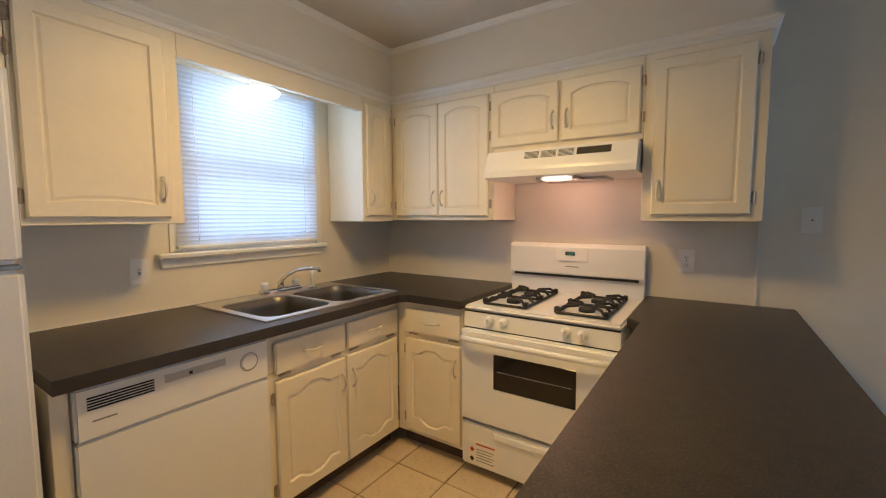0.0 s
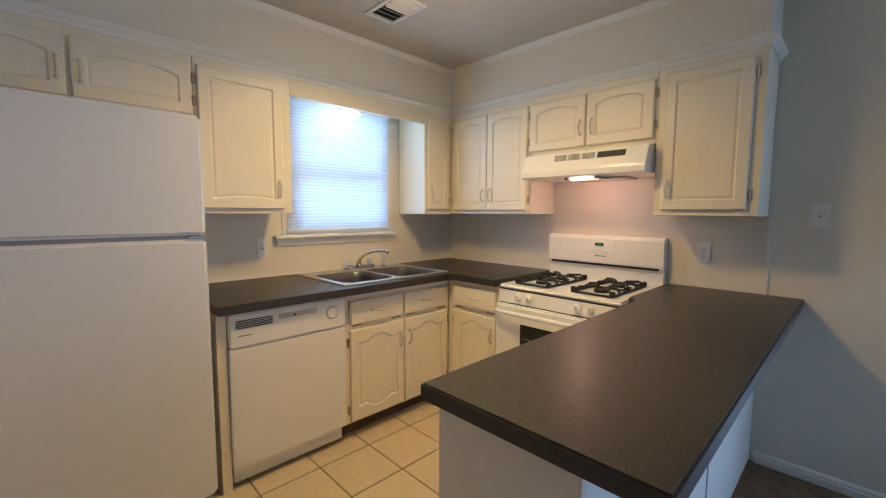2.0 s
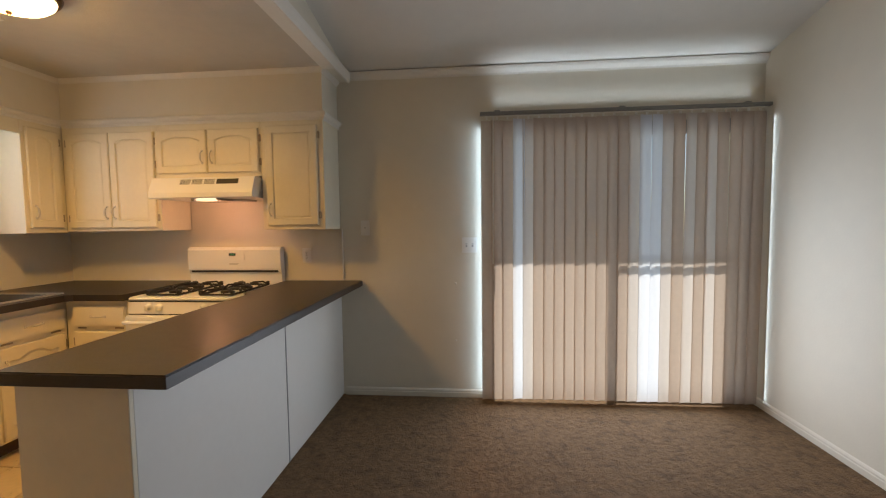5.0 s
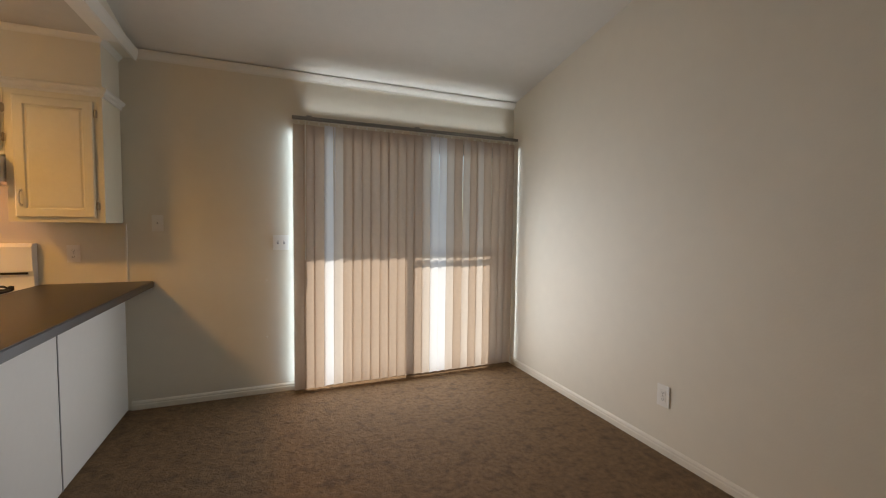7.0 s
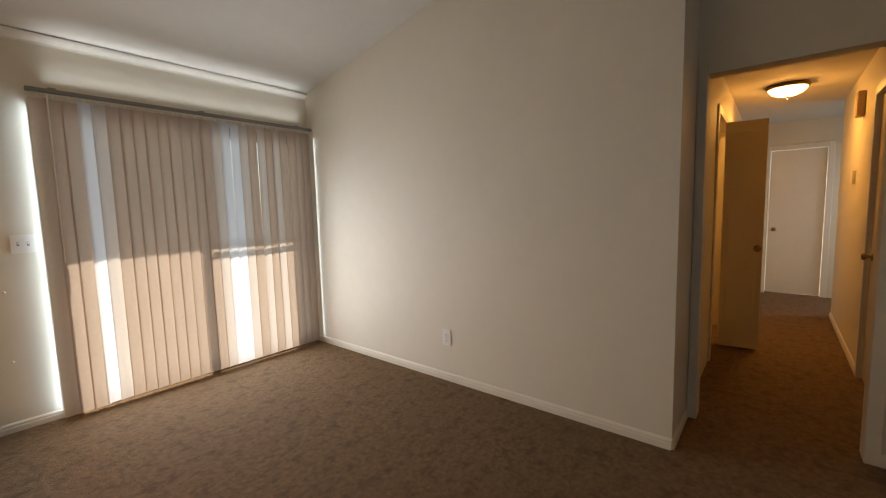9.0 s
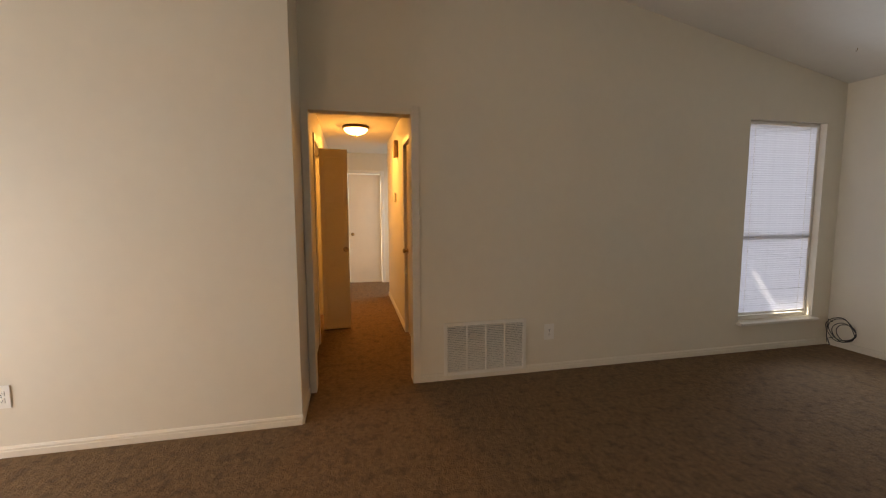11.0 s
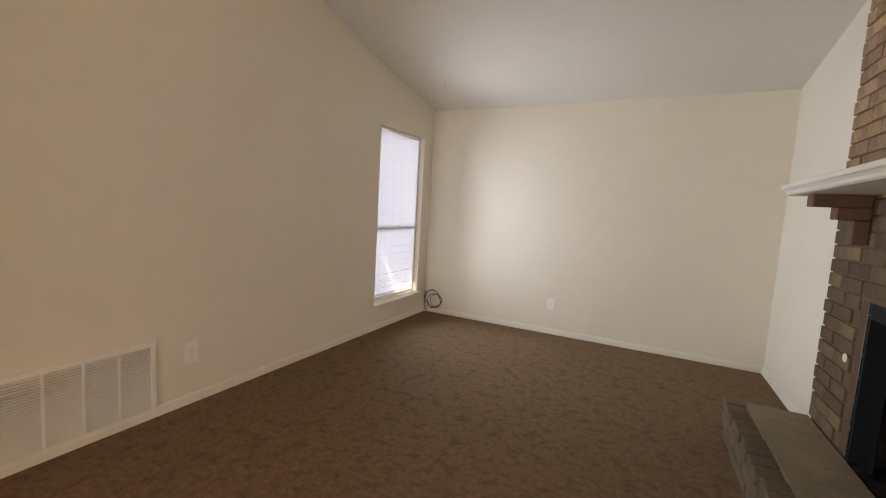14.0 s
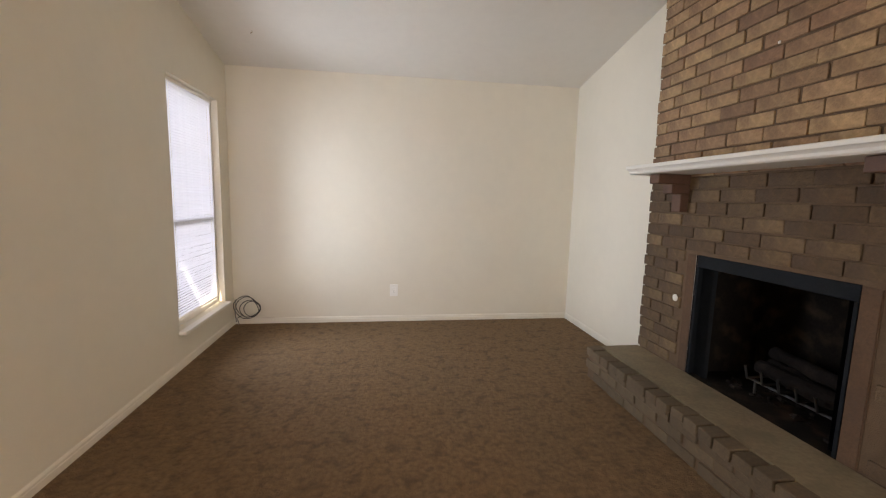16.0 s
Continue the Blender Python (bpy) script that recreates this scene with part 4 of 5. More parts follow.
setting("valance_top", box(XW, 1.262, 2.085, -1.201, 2.294, 2.105), M_CAB, "painted board closing the valance to the wall", "valance")

# living room window
EAST = pose(X2, -4.30, 0, 0, 0, -90)
lw = window_unit("window_2", EAST, 0.90, 0.29, 2.17, 1.09, 0.09, "tall white framed living room window with two sashes")
part("window_sill", box(-0.015, -0.055, 0.262, 0.93, 0.07, 0.289, 0.005), M_TRIM, lw)
mini_blind("window_blind", EAST @ pose(0.003, 0.05, 0), 0.852, 0.345, 2.165, "white lowered mini blind on the tall window", -72)

# sliding door
sd = tagged(new("door_sliding"), "aluminium sliding glass patio door behind the vertical blind", "door", kind="structure")
sd.matrix_basis = pose(1.955, YN + 0.05, 0)
W = 1.91
own = None
for q in ((0, 0, 0.04, 2.08), (W - 0.04, 0, W, 2.08), (0.04, 0, W - 0.04, 0.03), (0.04, 2.04, W - 0.04, 2.08)):
    own = box(q[0], -0.03, q[1], q[2], 0.05, q[3], 0.002, own)
part("door_frame", own, M_ALU, sd)
for x0, x1, yy in ((0.04, 0.985, 0.028), (0.925, W - 0.04, -0.008)):
    own = None
    for q in ((x0, 0.03, x0 + 0.055, 2.04), (x1 - 0.055, 0.03, x1, 2.04), (x0 + 0.055, 0.03, x1 - 0.055, 0.10), (x0 + 0.055, 1.985, x1 - 0.055, 2.04)):
        own = box(q[0], yy - 0.014, q[1], q[2], yy + 0.014, q[3], 0.002, own)
    leaf = part("sash", own, M_ALU, sd)
    pn = part("pane", box(x0 + 0.055, yy - 0.003, 0.10, x1 - 0.055, yy + 0.003, 1.985), M_GLASS, leaf)
    pn.visible_shadow = False
part("door_handle", box(0.055, -0.055, 0.92, 0.08, -0.031, 1.09, 0.004), M_BLACK, sd, "black pull handle")
part("security_bar", tube([(0.98, -0.034, 1.085), (W - 0.04, -0.034, 1.085)], 0.019), M_ALU, sd)

vb = empty("vertical_blind", pose(1.91, 2.82, 0), "beige vinyl vertical blind drawn across the patio door", "blind")
W = 1.995
part("headrail", box(-0.005, -0.02, 2.134, W, 0.018, 2.158, 0.003), M_RAIL, vb, "grey metal headrail")
for x in (0.12, 1.0, 1.84):
    part("bracket", box(x - 0.02, -0.015, 2.158, x + 0.02, 0.048, 2.168, 0.002), M_RAIL, vb)
# chain thickened and coloured white to give the glint under the rail
part("vane_chain", tube([(0.03, -0.012, 2.124), (W - 0.03, -0.012, 2.124)], 0.005, sides=6), M_TRIM, vb, "carrier chain coloured white for its glint")
N = 26
vane_mesh = None
for i in range(N):
    x = 0.045 + i * (W - 0.115) / (N - 1)
    own = bmesh.new()
    cols = [(-0.0445 + 0.089 * k / 6, 0.007 * (1 - (2 * k / 6 - 1) ** 2)) for k in range(7)]
    if vane_mesh is None:
        rows = [[own.verts.new((u, v, z)) for u, v in cols] for z in (0.02, 0.7, 1.4, 2.105)]
        for a, b in zip(rows, rows[1:]):
            for k in range(6):
                own.faces.new((a[k], a[k + 1], b[k + 1], b[k]))
        o = part("vane", own, M_VANE, vb, smooth=True)
        vane_mesh = o.data
    else:
        own.free()
        o = new("vane", vane_mesh)
        o.parent = vb
    turn = 9 + random.uniform(-2.5, 2.5)
    if i in (3, 15, 16):
        turn = 12
    o.matrix_basis = pose(x, 0, 0.0 if i > 2 else -0.008, random.uniform(-0.25, 0.25), random.uniform(-0.15, 0.15), turn)
    # vanes in the bright bands take the brighter, daylit copies
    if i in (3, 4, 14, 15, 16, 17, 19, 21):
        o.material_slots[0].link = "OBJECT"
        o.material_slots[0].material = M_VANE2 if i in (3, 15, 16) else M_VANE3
    part("carrier_clip", box(x - 0.006, -0.008, 2.104, x + 0.006, 0.008, 2.13, 0.001), M_PLATE, vb)
part("wand", tube([(0.09, -0.03, 2.12), (0.085, -0.035, 1.05)], 0.004, sides=6), M_PLATE, vb)

# patio outside
# unseen eave, added and sized to hold direct sun off the tall window
setting("roof_eave", box(X2 + T + 0.001, -6.2, 2.46, X2 + T + 0.52, -3.2, 2.58), M_TRIM, "unseen eave added to keep the sun off the tall window", "roof")
setting("ground", box(-60, -60, -0.16, 60, 60, -0.12), M_GROUND, "dry bare ground outside", "ground")
setting("patio_slab", box(1.2, YN + T, -0.119, 4.3, 4.3, -0.03), M_CONC, "pale concrete patio slab", "patio")
setting("patio_roof", box(0.8, YN + T, 2.40, 4.45, 3.90, 2.52), M_TRIM, "painted patio overhang", "roof")
# unseen wall, added to throw the right end of the blind into shade
setting("patio_wing_wall", box(3.98, YN + T, -0.119, 4.10, 3.75, 2.40), M_WALL, "unseen wing wall added to shade one end of the blind", "wall")


# ---- ceiling fixtures ----
def bowl_lamp(name, m, r, mat, label):
    o = empty(name, m, label, "ceiling lamp")
    part("rim", lathe([(0.0, 0.0), (r * 1.08, 0.0), (r * 1.12, -0.012), (r * 1.06, -0.03), (r * 0.98, -0.034), (r * 0.96, -0.02)]), M_BRONZE, o, "dark bronze rim", smooth=True)
    part("glass_bowl", lathe([(r, -0.028), (r * 0.93, -0.052), (r * 0.75, -0.078), (r * 0.45, -0.098), (0.0, -0.108)]), mat, o, "glowing frosted glass bowl", smooth=True)
    part("finial", lathe([(0.0, -0.106), (0.010, -0.108), (0.012, -0.116), (0.006, -0.125), (0.0, -0.127)], sides=12), M_BRONZE, o, smooth=True)
    return o


bowl_lamp("ceiling_lamp", pose(-0.22, 1.5, KC), 0.17, M_BULB, "lit frosted bowl lamp with bronze rim on the kitchen ceiling")
bowl_lamp("ceiling_lamp", pose(6.60, -0.83, HC), 0.15, M_BULB2, "lit amber bowl lamp on the hall ceiling")


def ceiling_vent(m, w, d, label):
    o = empty("ceiling_vent", m, label, "vent")
    own = None
    for q in ((-w / 2, -d / 2, w / 2, -d / 2 + 0.025), (-w / 2, d / 2 - 0.025, w / 2, d / 2), (-w / 2, -d / 2 + 0.025, -w / 2 + 0.025, d / 2 - 0.025), (w / 2 - 0.025, -d / 2 + 0.025, w / 2, d / 2 - 0.025)):
        own = box(q[0], q[1], -0.010, q[2], q[3], -0.001, 0.002, own)
    part("frame", own, M_TRIM, o)
    part("duct_back", box(-w / 2 + 0.02, -d / 2 + 0.02, -0.003, w / 2 - 0.02, d / 2 - 0.02, -0.001), M_DARK, o, "dark duct opening")
    k = 6
    for i in range(k):
        x = -w / 2 + 0.045 + i * (w - 0.09) / (k - 1)
        part("slat", box(-0.013, -d / 2 + 0.025, -0.0015, 0.013, d / 2 - 0.025, 0.0), M_TRIM, o, m=pose(x, 0, -0.010, 0, 32 if x < 0 else -32, 0))
    return o


ceiling_vent(pose(-0.71, 1.66, KC), 0.30, 0.20, "white metal ceiling register in the kitchen")
ceiling_vent(pose(3.69, -3.16, vault(-3.16) + 0.001, math.degrees(math.atan(0.2)), 0, 0), 0.30, 0.25, "white metal register on the sloped ceiling")


# ---- wall plates ----
def wall_plate(m, label, kind, w=0.072, h=0.116):
    """A plate facing -y, its middle at 0."""
    o = empty("wall_outlet" if kind == "outlet" else "wall_switch" if kind == "switch" else "cable_plate", m, label, "outlet" if kind == "outlet" else "switch" if kind == "switch" else "plate")
    part("plate", box(-w / 2, -0.006, -h / 2, w / 2, 0.0, h / 2, 0.0025, seg=2), M_PLATE, o)
    if kind == "outlet":
        for z in (-0.02, 0.02):
            s = part("socket", box(-0.017, -0.008, z - 0.014, 0.017, -0.0055, z + 0.014, 0.002), M_PLATE, o)
            for x in (-0.006, 0.006):
                part("slot", box(x - 0.001, -0.0086, z - 0.004, x + 0.001, -0.0078, z + 0.005), M_BLACK, s)
            part("ground_hole", box(-0.002, -0.0086, z - 0.010, 0.002, -0.0078, z - 0.006), M_BLACK, s)
        part("screw", lathe([(0.0, 0.0015), (0.003, 0.001), (0.003, 0)], sides=8), M_STEEL, o, m=pose(0, -0.006, 0, 90))
    elif kind == "switch":
        for x in ((-0.023, 0.023) if w > 0.09 else (0.0,)):
            part("slot_frame", box(x - 0.006, -0.0068, -0.013, x + 0.006, -0.0058, 0.013), M_GREY, o)
            part("toggle", box(x - 0.004, -0.016, 0.0, x + 0.004, -0.006, 0.010, 0.001), M_PLATE, o)
    else:
        part("jack", lathe([(0.0, 0.010), (0.004, 0.010), (0.005, 0.0)], sides=8), M_STEEL, o, m=pose(0, -0.006, 0, 90))
    return o


N0 = lambda x, z: pose(x, YN - 0.0005, z)
wall_plate(N0(0.537, 1.115), "off-white duplex outlet on the wall above the peninsula", "outlet")
wall_plate(N0(1.012, 1.325), "white plate with a single jack on the wall", "jack", 0.07, 0.116)
wall_plate(N0(1.82, 1.186), "off-white double toggle switch beside the patio door", "switch", 0.115, 0.116)
wall_plate(pose(XW + 0.0005, 1.198, 1.105, 0, 0, 90), "off-white single toggle switch above the worktop", "switch")
wall_plate(pose(X1 - 0.0005, 1.144, 0.345, 0, 0, -90), "off-white duplex outlet low on the dining wall", "outlet", 0.085, 0.13)
wall_plate(pose(X2 - 0.0005, -2.35, 0.335, 0, 0, -90), "off-white duplex outlet beside the return grille", "outlet", 0.09, 0.135)
wall_plate(pose(2.733, YS + 0.0005, 0.34, 0, 0, 180), "off-white duplex outlet low on the end wall", "outlet", 0.085, 0.13)

# ---- return air grille ----
gr = empty("return_grille", pose(X2 - 0.0005, -1.44, 0, 0, 0, -90), "white louvred return air grille low in the wall", "grille")
W, GZ0, GZ1 = 0.70, 0.03, 0.465
own = None
for q in ((0, GZ0, 0.03, GZ1), (W - 0.03, GZ0, W, GZ1), (0.03, GZ0, W - 0.03, GZ0 + 0.03), (0.03, GZ1 - 0.03, W - 0.03, GZ1)):
    own = box(q[0], -0.012, q[1], q[2], 0.0, q[3], 0.003, own)
part("frame", own, M_TRIM, gr)
part("duct_back", box(0.03, -0.0015, GZ0 + 0.03, W - 0.03, -0.0005, GZ1 - 0.03), M_DARK, gr, "dark duct behind the louvres")
part("sticker", box(0.215, -0.0145, 0.335, 0.275, -0.0135, 0.372), M_WHITEPULL, gr, "small pale paper sticker")
for i in (1, 2, 3):
    x = 0.03 + i * (W - 0.06) / 4
    part("mullion", box(x - 0.006, -0.011, GZ0 + 0.03, x + 0.006, -0.002, GZ1 - 0.03), M_TRIM, gr)
first = part("louvre", box(0.03, -0.0090, -0.0008, W - 0.03, 0.0090, 0.0008), M_TRIM, gr, m=pose(0, -0.006, GZ0 + 0.037, 30, 0, 0))
n = 26
for i in range(1, n):
    o = new("louvre", first.data)
    o.parent = gr
    o.matrix_basis = pose(0, -0.006, GZ0 + 0.037 + i * (GZ1 - GZ0 - 0.074) / (n - 1), 30, 0, 0)

# ---- hall ----
def knob(mat, parent, m):
    return part("knob", lathe([(0.0, 0.060), (0.018, 0.058), (0.026, 0.048), (0.026, 0.038), (0.012, 0.028), (0.010, 0.008), (0.028, 0.006), (0.030, 0.0)], sides=16), mat, parent, "round brass knob", m=m, smooth=True)


fd = tagged(new("door_hall_end"), "closed flat white door at the end of the hall", "door", kind="structure")
fd.matrix_basis = pose(HX, -0.70, 0, 0, 0, -90)
part("leaf", box(0.006, 0.03, 0.012, 0.594, 0.065, 2.02, 0.003), M_TRIM, fd)
for q in ((-0.06, 0, 0.0, 2.09), (0.60, 0, 0.66, 2.09), (0.0, 2.03, 0.60, 2.09)):
    part("casing", box(q[0], -0.014, q[1], q[2], -0.001, q[3], 0.003), M_TRIM, fd)
knob(M_BRASS, fd, pose(0.07, 0.03, 0.92, 90))
cd = tagged(new("door_closet"), "open cream bifold closet door leaf in the hall", "door", kind="structure")
cd.matrix_basis = pose(5.97, -0.42, 0, 0, 0, -84)
own = box(0.0, 0.0, 0.012, 0.30, 0.032, 2.03, 0.003)
lf = part("leaf", own, M_DOOR, cd)
for za, zb in ((0.12, 0.72), (0.78, 1.38), (1.44, 1.94)):
    part("raised_panel", box(0.045, -0.004, za, 0.255, 0.001, zb, 0.003), M_DOOR, lf)
knob(M_BRASS, cd, pose(0.262, -0.003, 0.92, 90))
cl = tagged(new("door_closet_fixed"), "folded cream bifold closet leaf beside the jamb", "door", kind="structure")
cl.matrix_basis = pose(6.02, -0.42, 0, 0, 0, -80)
part("leaf", box(0.0, 0.0, 0.012, 0.30, 0.032, 2.03, 0.003), M_DOOR, cl)
for q in ((5.49, 0, 5.55, 2.11), (6.75, 0, 6.81, 2.11), (5.55, 2.05, 6.75, 2.11)):
    setting("closet_casing", box(q[0], H0 - 0.014, q[1], q[2], H0 - 0.001, q[3], 0.003), M_TRIM, "white painted casing of the hall closet", "casing")
rd = tagged(new("door_hall_side"), "closed cream flat door in the hall side wall", "door", kind="structure")
rd.matrix_basis = pose(5.72, H1, 0, 0, 0, 180)
part("leaf", box(0.003, 0.02, 0.004, 0.767, 0.055, 2.046, 0.003), M_DOOR, rd)
for q in ((-0.06, 0, 0.0, 2.11), (0.77, 0, 0.83, 2.11), (0.0, 2.05, 0.77, 2.11)):
    part("casing", box(q[0], -0.014, q[1], q[2], -0.001, q[3], 0.003), M_TRIM, rd)
knob(M_BRASS, rd, pose(0.07, 0.02, 0.92, 90))
ch = empty("door_chime", pose(6.35, H1 + 0.0005, 2.10, 0, 0, 180), "tan door chime box high on the hall wall", "chime")
part("cover", box(-0.06, -0.05, -0.10, 0.06, 0.0, 0.10, 0.006), M_CHIME, ch)
th = empty("thermostat", pose(6.60, H1 + 0.0005, 1.52, 0, 0, 180), "small beige thermostat on the hall wall", "thermostat")
part("cover", box(-0.035, -0.025, -0.06, 0.035, 0.0, 0.06, 0.005), M_PLATE, th)

# ---- cable coil ----
own = None
for k in range(4):
    pts = []
    cx, cz, r, ph = 4.235 - 0.022 * k, 0.165 + 0.012 * (k % 2), 0.118 - 0.013 * k, k * 0.7
    for i in range(25):
        a = ph + 2 * math.pi * i / 24
        pts.append((cx + r * (1 + 0.12 * math.sin(2 * a + k)) * math.cos(a), YS + 0.022 + 0.008 * k + 0.006 * math.sin(3 * a), cz + (r + 0.012 * math.sin(a + k)) * math.sin(a)))
    own = tube(pts, 0.0036, own, 6)
own = tube([(4.33, YS + 0.03, 0.03), (4.34, YS + 0.03, 0.12), (4.335, YS + 0.028, 0.26), (4.30, YS + 0.026, 0.24)], 0.0036, own, 6)
own = tube([(4.30, YS + 0.04, 0.006), (4.32, YS + 0.04, 0.07), (4.28, YS + 0.03, 0.09)], 0.0036, own, 6)
tagged(part("coax_cable", own, M_CABLE, smooth=True), "coiled black coaxial cable hanging in the room corner", "cable")

# ---- small marks ----
for x, z in ((1.711, 0.447), (1.712, 0.892)):
    tagged(part("wall_anchor", lathe([(0.0, 0.004), (0.005, 0.003), (0.008, 0.0)], sides=10), M_TRIM, m=pose(x, YN - 0.0005, z, 90)), "small white plastic wall anchor in the plaster", "anchor")
tagged(part("wall_anchor", lathe([(0.0, 0.006), (0.006, 0.005), (0.009, 0.0)], sides=10), M_TRIM, m=pose(0.874, -2.987, 2.154, 0, 90, 0)), "small white plastic anchor in the brickwork", "anchor")
tagged(part("ceiling_hook", tube([(0, 0, 0.0), (0, 0, -0.012), (0.008, 0, -0.022), (0.014, 0, -0.014)], 0.0022, sides=6), M_BRASS, m=pose(3.93, -4.83, vault(-4.83))), "tiny brass hook in the sloped ceiling", "hook")

# ---- fireplace ----
BX, BY0, BY1 = 0.87, -3.905, -1.97
FB0, FB1, FZ0, FZ1 = -3.39, -2.485, 0.236, 1.015
fp = empty("fireplace", pose(0, 0, 0), "brown brick fireplace breast rising to the ceiling", "fireplace")
for y0, y1, za in ((BY0 + 0.012, FB0, 0.0), (FB1, BY1 - 0.012, 0.0), (FB0, FB1, FZ1)):
    part("mortar_bed", prism([(y0, za), (y1, za), (y1, vault(y1)), (y0, vault(y0))], "x", XF, BX - 0.010), M_MORTAR, fp, "recessed brown mortar")
part("mortar_bed", box(XF, FB0, 0, BX - 0.010, FB1, FZ0 - 0.052), M_MORTAR, fp, "recessed brown mortar")
D = XF - 0.40
for nm_, q in zip(("firebox_back", "firebox_side", "firebox_side", "firebox_floor", "firebox_top"), ((D - 0.05, FB0 - 0.0, FZ0 - 0.03, D, FB1, FZ1), (D, FB0 - 0.04, FZ0 - 0.03, BX - 0.03, FB0, FZ1), (D, FB1, FZ0 - 0.03, BX - 0.03, FB1 + 0.04, FZ1), (D, FB0, FZ0 - 0.05, BX - 0.01, FB1, FZ0 - 0.003), (D, FB0, FZ1, XF, FB1, FZ1 + 0.04))):
    part(nm_, box(*q), M_SOOT, fp, "sooty dark firebox panel")
part("lintel", box(BX - 0.06, FB0, FZ1 - 0.075, BX - 0.006, FB1, FZ1 - 0.001, 0.002), M_LINTEL, fp, "blue-grey steel lintel strip")
for y0, y1 in ((FB0, FB0 + 0.018), (FB1 - 0.018, FB1)):
    part("side_flange", box(BX - 0.05, y0, FZ0, BX - 0.004, y1, FZ1 - 0.076, 0.002), M_LINTEL, fp, "sooty black steel flange")
for y0, y1 in ((FB0 - 0.084, FB0 - 0.006), (FB1 + 0.004, FB1 + 0.082)):
    part("jamb_strip", box(BX - 0.03, y0, FZ0, BX - 0.001, y1, FZ1 - 0.004, 0.004, seg=2), M_JAMB, fp, "smooth reddish-brown brick edge beside the firebox")
part("edge_strip", box(BX - 0.006, FB0 - 0.005, FZ0, BX + 0.001, FB0 - 0.001, FZ1), M_STEEL, fp, "bright metal edge strip")
gv = part("gas_valve", lathe([(0.0, 0.0005), (0.006, 0.001), (0.007, 0.005), (0.022, 0.004), (0.024, 0.0)], sides=18), M_TRIM, fp, "round pale gas key plate", m=pose(BX + 0.003, -3.545, 0.70, 0, 90, 0))
for y0, y1, folds in ((FB0 + 0.020, FB0 + 0.115, 7), (FB1 - 0.060, FB1 - 0.020, 4)):
    own = bmesh.new()
    k = folds * 2
    rows = [[own.verts.new((BX - 0.045 + (0.012 if i % 2 else -0.012) + dx, y0 + (y1 - y0) * i / k, z)) for i in range(k + 1)] for dx, z in ((0, FZ0 + 0.004), (0.002, 0.6), (0, FZ1 - 0.078))]
    for a, b in zip(rows, rows[1:]):
        for i in range(k):
            own.faces.new((a[i], a[i + 1], b[i + 1], b[i]))
    part("screen_curtain", own, M_LINTEL, fp, "black mesh spark curtain pulled aside")
ash = bmesh.new()
for i in range(46):
    x, y, r = random.uniform(XF - 0.30, BX - 0.09), random.uniform(FB0 + 0.14, FB1 - 0.08), random.uniform(0.008, 0.034)
    got = bmesh.ops.create_icosphere(ash, subdivisions=1, radius=r, matrix=pose(x, y, FZ0 - 0.002 + r * 0.25, random.uniform(0, 90), random.uniform(0, 90), 0))
    for v in got["verts"]:
        v.co.z = FZ0 - 0.003 + max(v.co.z - FZ0 + 0.003, 0.0) * 0.6
        v.co += Vector((random.uniform(-1, 1), random.uniform(-1, 1), 0)) * r * 0.35
tagged(part("ash_debris", ash, M_LOG), "grey ash and charred bits on the firebox floor", "ash", kind="stuff")
gt = empty("fire_grate", pose(0.55, -2.86, FZ0), "black iron grate with burnt logs in the firebox", "grate")
for i in range(6):
    y = -0.25 + i * 0.1
    part("bar", tube([(0.17, y, 0.16), (0.15, y, 0.085), (-0.12, y, 0.085), (-0.14, y, 0.16)], 0.008, sides=6), M_BLACK, gt)
for x in (-0.10, 0.12):
    part("cross_bar", tube([(x, -0.28, 0.075), (x, 0.28, 0.075)], 0.008, sides=6), M_BLACK, gt)
    for y in (-0.22, 0.22):
        part("leg", tube([(x, y, 0.0), (x, y, 0.075)], 0.008, sides=6), M_BLACK, gt)
for x, z, r, a in ((0.07, 0.14, 0.045, 4), (-0.05, 0.145, 0.05, -6), (0.01, 0.225, 0.042, 12)):
    pts = [(x + math.sin(radians(a)) * s + random.uniform(-0.006, 0.006), s, z + random.uniform(-0.006, 0.006)) for s in (-0.27, -0.18, -0.08, 0.02, 0.12, 0.2, 0.27)]
    lg = part("log", tube(pts, [r * random.uniform(0.68, 1.18) for _ in pts], sides=10), M_LOG, gt, "charred grey log", smooth=True)

mt = empty("mantel_shelf", pose(0, 0, 0), "white painted wooden mantel shelf on the brickwork", "shelf")
part("board", box(BX + 0.001, -3.75, 1.557, 1.185, -2.12, 1.582, 0.004), M_TRIM, mt)
part("moulding", prism([(BX + 0.001, 1.525), (1.150, 1.525), (1.160, 1.533), (1.163, 1.545), (1.174, 1.5565), (BX + 0.001, 1.5565)], "y", -3.74, -2.13), M_TRIM, mt)
for y in (-3.60, -2.37):
    c = empty("mantel_bracket", pose(0, y, 0), "dark stained stepped bracket under the mantel", "bracket", "mantel brackets")
    part("arm", box(BX + 0.001, 0, 1.462, 1.10, 0.095, 1.523, 0.004), M_WOODBR, c)
    part("step", box(BX + 0.001, 0.002, 1.40, 1.00, 0.093, 1.461, 0.004), M_WOODBR, c)
    part("post", box(BX + 0.001, 0.005, 1.28, 0.93, 0.09, 1.399, 0.004), M_WOODBR, c)

ht = empty("hearth", pose(0, 0, 0), "raised brick hearth with dusty slab top", "hearth")
HF = 1.29
part("core", box(BX + 0.002, BY0 + 0.01, 0.0, HF - 0.012, BY1 - 0.01, 0.222), M_MORTAR, ht)
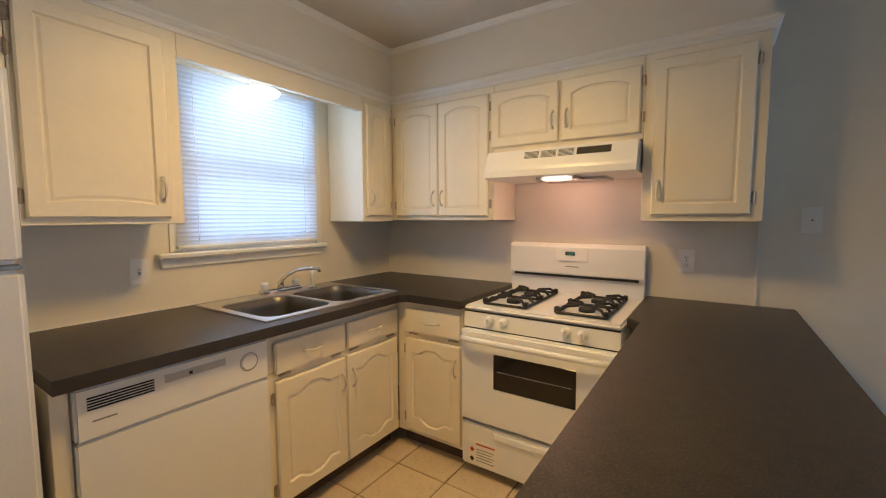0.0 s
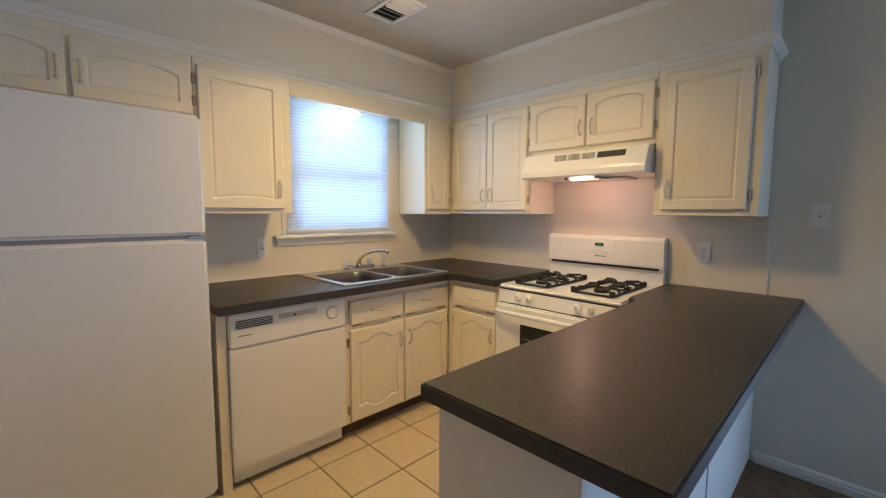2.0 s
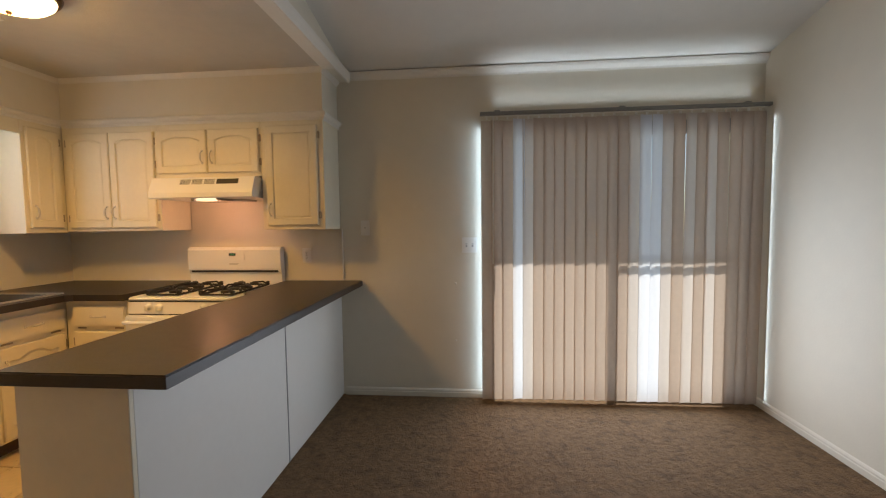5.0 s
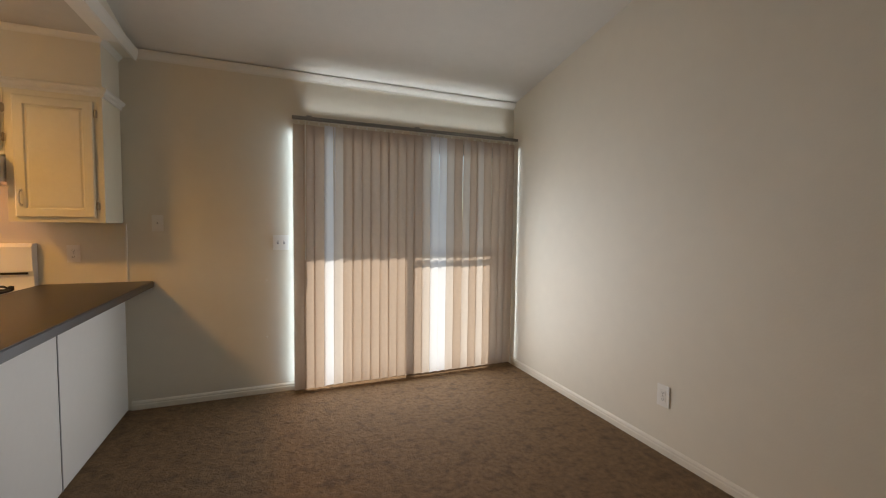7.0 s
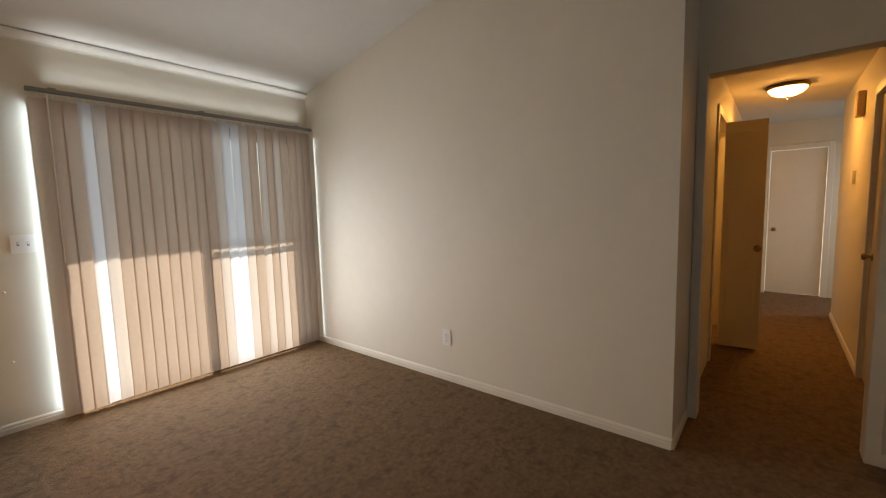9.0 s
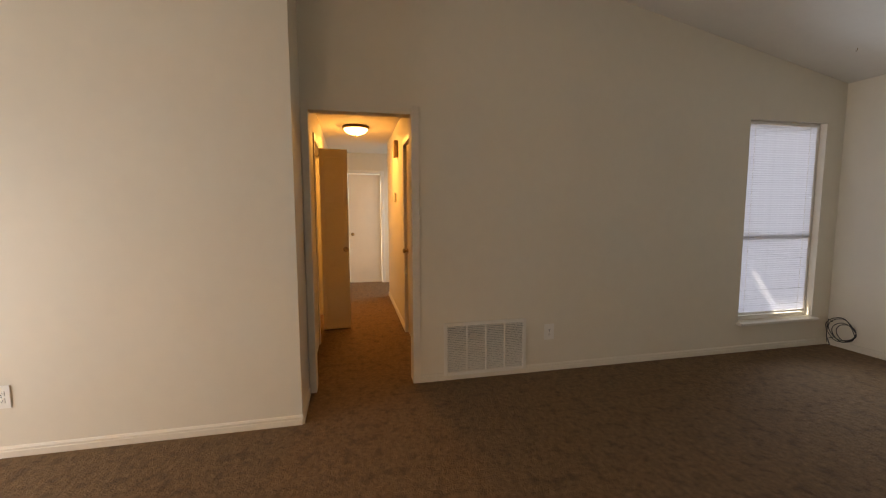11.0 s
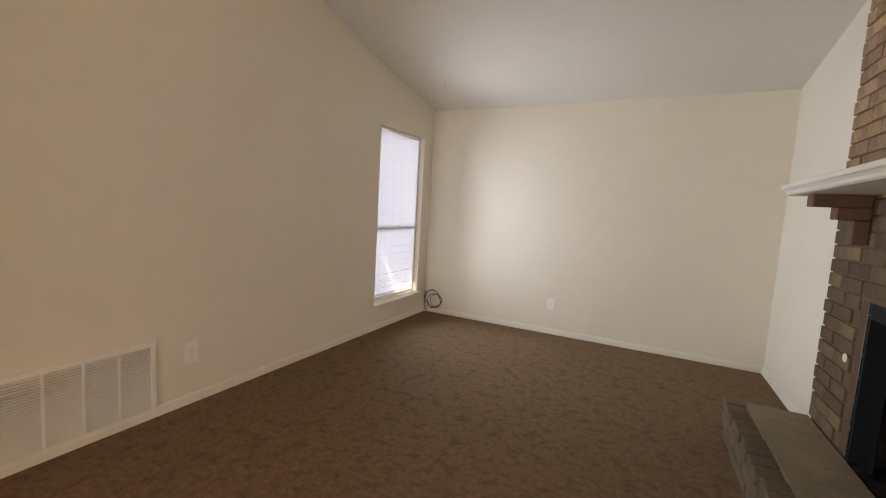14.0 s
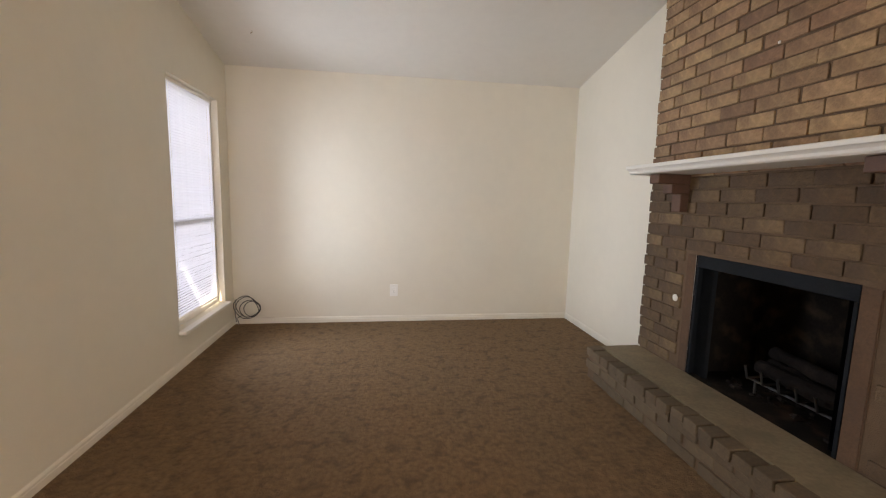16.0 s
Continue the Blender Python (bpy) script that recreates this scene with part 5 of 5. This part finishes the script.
part("mortar_fill", box(HF - 0.104, BY0 + 0.012, 0.1, HF - 0.022, BY1 - 0.012, 0.228), M_HEARTH, ht, "dusty flush mortar")
part("slab", box(BX + 0.002, BY0 + 0.005, 0.2225, HF - 0.105, BY1 - 0.005, 0.236, 0.003), M_HEARTH, ht, "dusty grey-brown hearth slab")

# ---- pieces: hearth bricks, tiles, wall bricks ----
def piece_mesh(name, w, d, h, mat, bev=0.004):
    """A brick or tile, w by d by h about its middle."""
    own = box(-w / 2, -d / 2, -h / 2, w / 2, d / 2, h / 2, bev)
    me = bpy.data.meshes.new(name)
    own.to_mesh(me)
    own.free()
    me.materials.append(mat)
    return me


def piece(name, me, parent, m):
    o = new(name, me)
    o.parent = parent
    o.matrix_basis = m
    return o


head = piece_mesh("header_brick", 0.104, 0.092, 0.062, M_HBRICK)
rng = random.Random(5)
y = BY0 + 0.05
while y < BY1 - 0.04:
    piece("brick", head, ht, pose(HF - 0.050 + rng.uniform(-0.008, 0.010), y, 0.207 + rng.uniform(-0.004, 0.004), rng.uniform(-2, 2), rng.uniform(-2, 2), rng.uniform(-3, 3)))
    y += 0.102
face = piece_mesh("face_brick", 0.03, 0.195, 0.062, M_HBRICK)
for k, z in enumerate((0.034, 0.108, 0.166)):
    y = BY0 + (0.10 if k % 2 else 0.20)
    while y < BY1 - 0.08:
        piece("brick", face, ht, pose(HF - 0.016 + rng.uniform(-0.004, 0.003), y + rng.uniform(-0.01, 0.01), z + rng.uniform(-0.003, 0.003), rng.uniform(-1.2, 1.2), rng.uniform(-1, 1), rng.uniform(-1, 1)))
        y += 0.207

PITCH, LEN = 0.0795, 0.235
sizes = {s: piece_mesh("brick", 0.035, s + 0.002, 0.0695, M_BRICK, 0.003) for s in (0.225, 0.165, 0.105)}
# courses below the mantel use the sooty brick with shade in its colour
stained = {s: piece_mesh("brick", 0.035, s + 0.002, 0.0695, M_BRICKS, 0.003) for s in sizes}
FL0, FL1 = FB0 - 0.086, FB1 + 0.084   # the jamb strips end the courses
row = 0
z = 0.236 + PITCH / 2
while z < vault(BY1):
    y = BY0
    lead = (0.105, 0.225, 0.165, 0.225)[row % 4]
    first_one = True
    while y < BY1 - 0.05:
        s = lead if first_one else 0.225
        if y + s > BY1:
            s = max((q for q in (0.225, 0.165, 0.105) if y + q <= BY1 + 0.03), default=0.105)
        first_one = False
        yc = y + s / 2 + (rng.uniform(-0.006, 0.006))
        hit_box = z - 0.033 < FZ1 and yc + s / 2 > FL0 - 0.004 and yc - s / 2 < FL1 + 0.002
        if hit_box and yc < FL0:
            t_ = (FL0 - 0.006) - (yc - s / 2)
            s2 = max((q for q in (0.225, 0.165, 0.105) if q <= t_ + 0.002), default=0)
            hit_box = not s2
            if s2:
                s, yc = s2, y + s2 / 2
        elif hit_box and yc > FL1:
            t_ = (yc + s / 2) - FL1
            s2 = max((q for q in (0.225, 0.165, 0.105) if q <= t_ + 0.004), default=0)
            hit_box = not s2
            if s2:
                yc, s = y + s - s2 / 2, s2
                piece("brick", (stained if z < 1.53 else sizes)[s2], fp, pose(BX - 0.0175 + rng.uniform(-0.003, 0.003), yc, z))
                y = yc + s2 / 2 + 0.011
                continue
        if not hit_box and z + 0.034 < vault(yc - s / 2) - 0.002:
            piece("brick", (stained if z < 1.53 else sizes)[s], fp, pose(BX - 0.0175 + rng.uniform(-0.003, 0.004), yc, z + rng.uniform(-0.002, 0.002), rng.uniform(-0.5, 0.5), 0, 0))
        y += (lead if s == lead and y < BY0 + 0.02 else s) + 0.011
    z += PITCH
    row += 1

floor_k = bpy.data.objects["floor_kitchen"]
tile = piece_mesh("tile", 0.2985, 0.2960, 0.010, M_TILE, 0.0025)
for i in range(-3, 5):
    for j in range(-4, 8):
        x, y = -0.428 - 0.1525 + 0.305 * i, 1.17 + 0.151 + 0.302 * j
        if XW < x - 0.14 and x + 0.14 < KX - 0.0 and KS < y - 0.13 and y + 0.14 < YN and not (y > 2.2 and x < -0.9):
            piece("tile", tile, floor_k, pose(x, y, 0.0045 + rng.uniform(-0.0006, 0.0006), 0, 0, rng.uniform(-0.2, 0.2)))
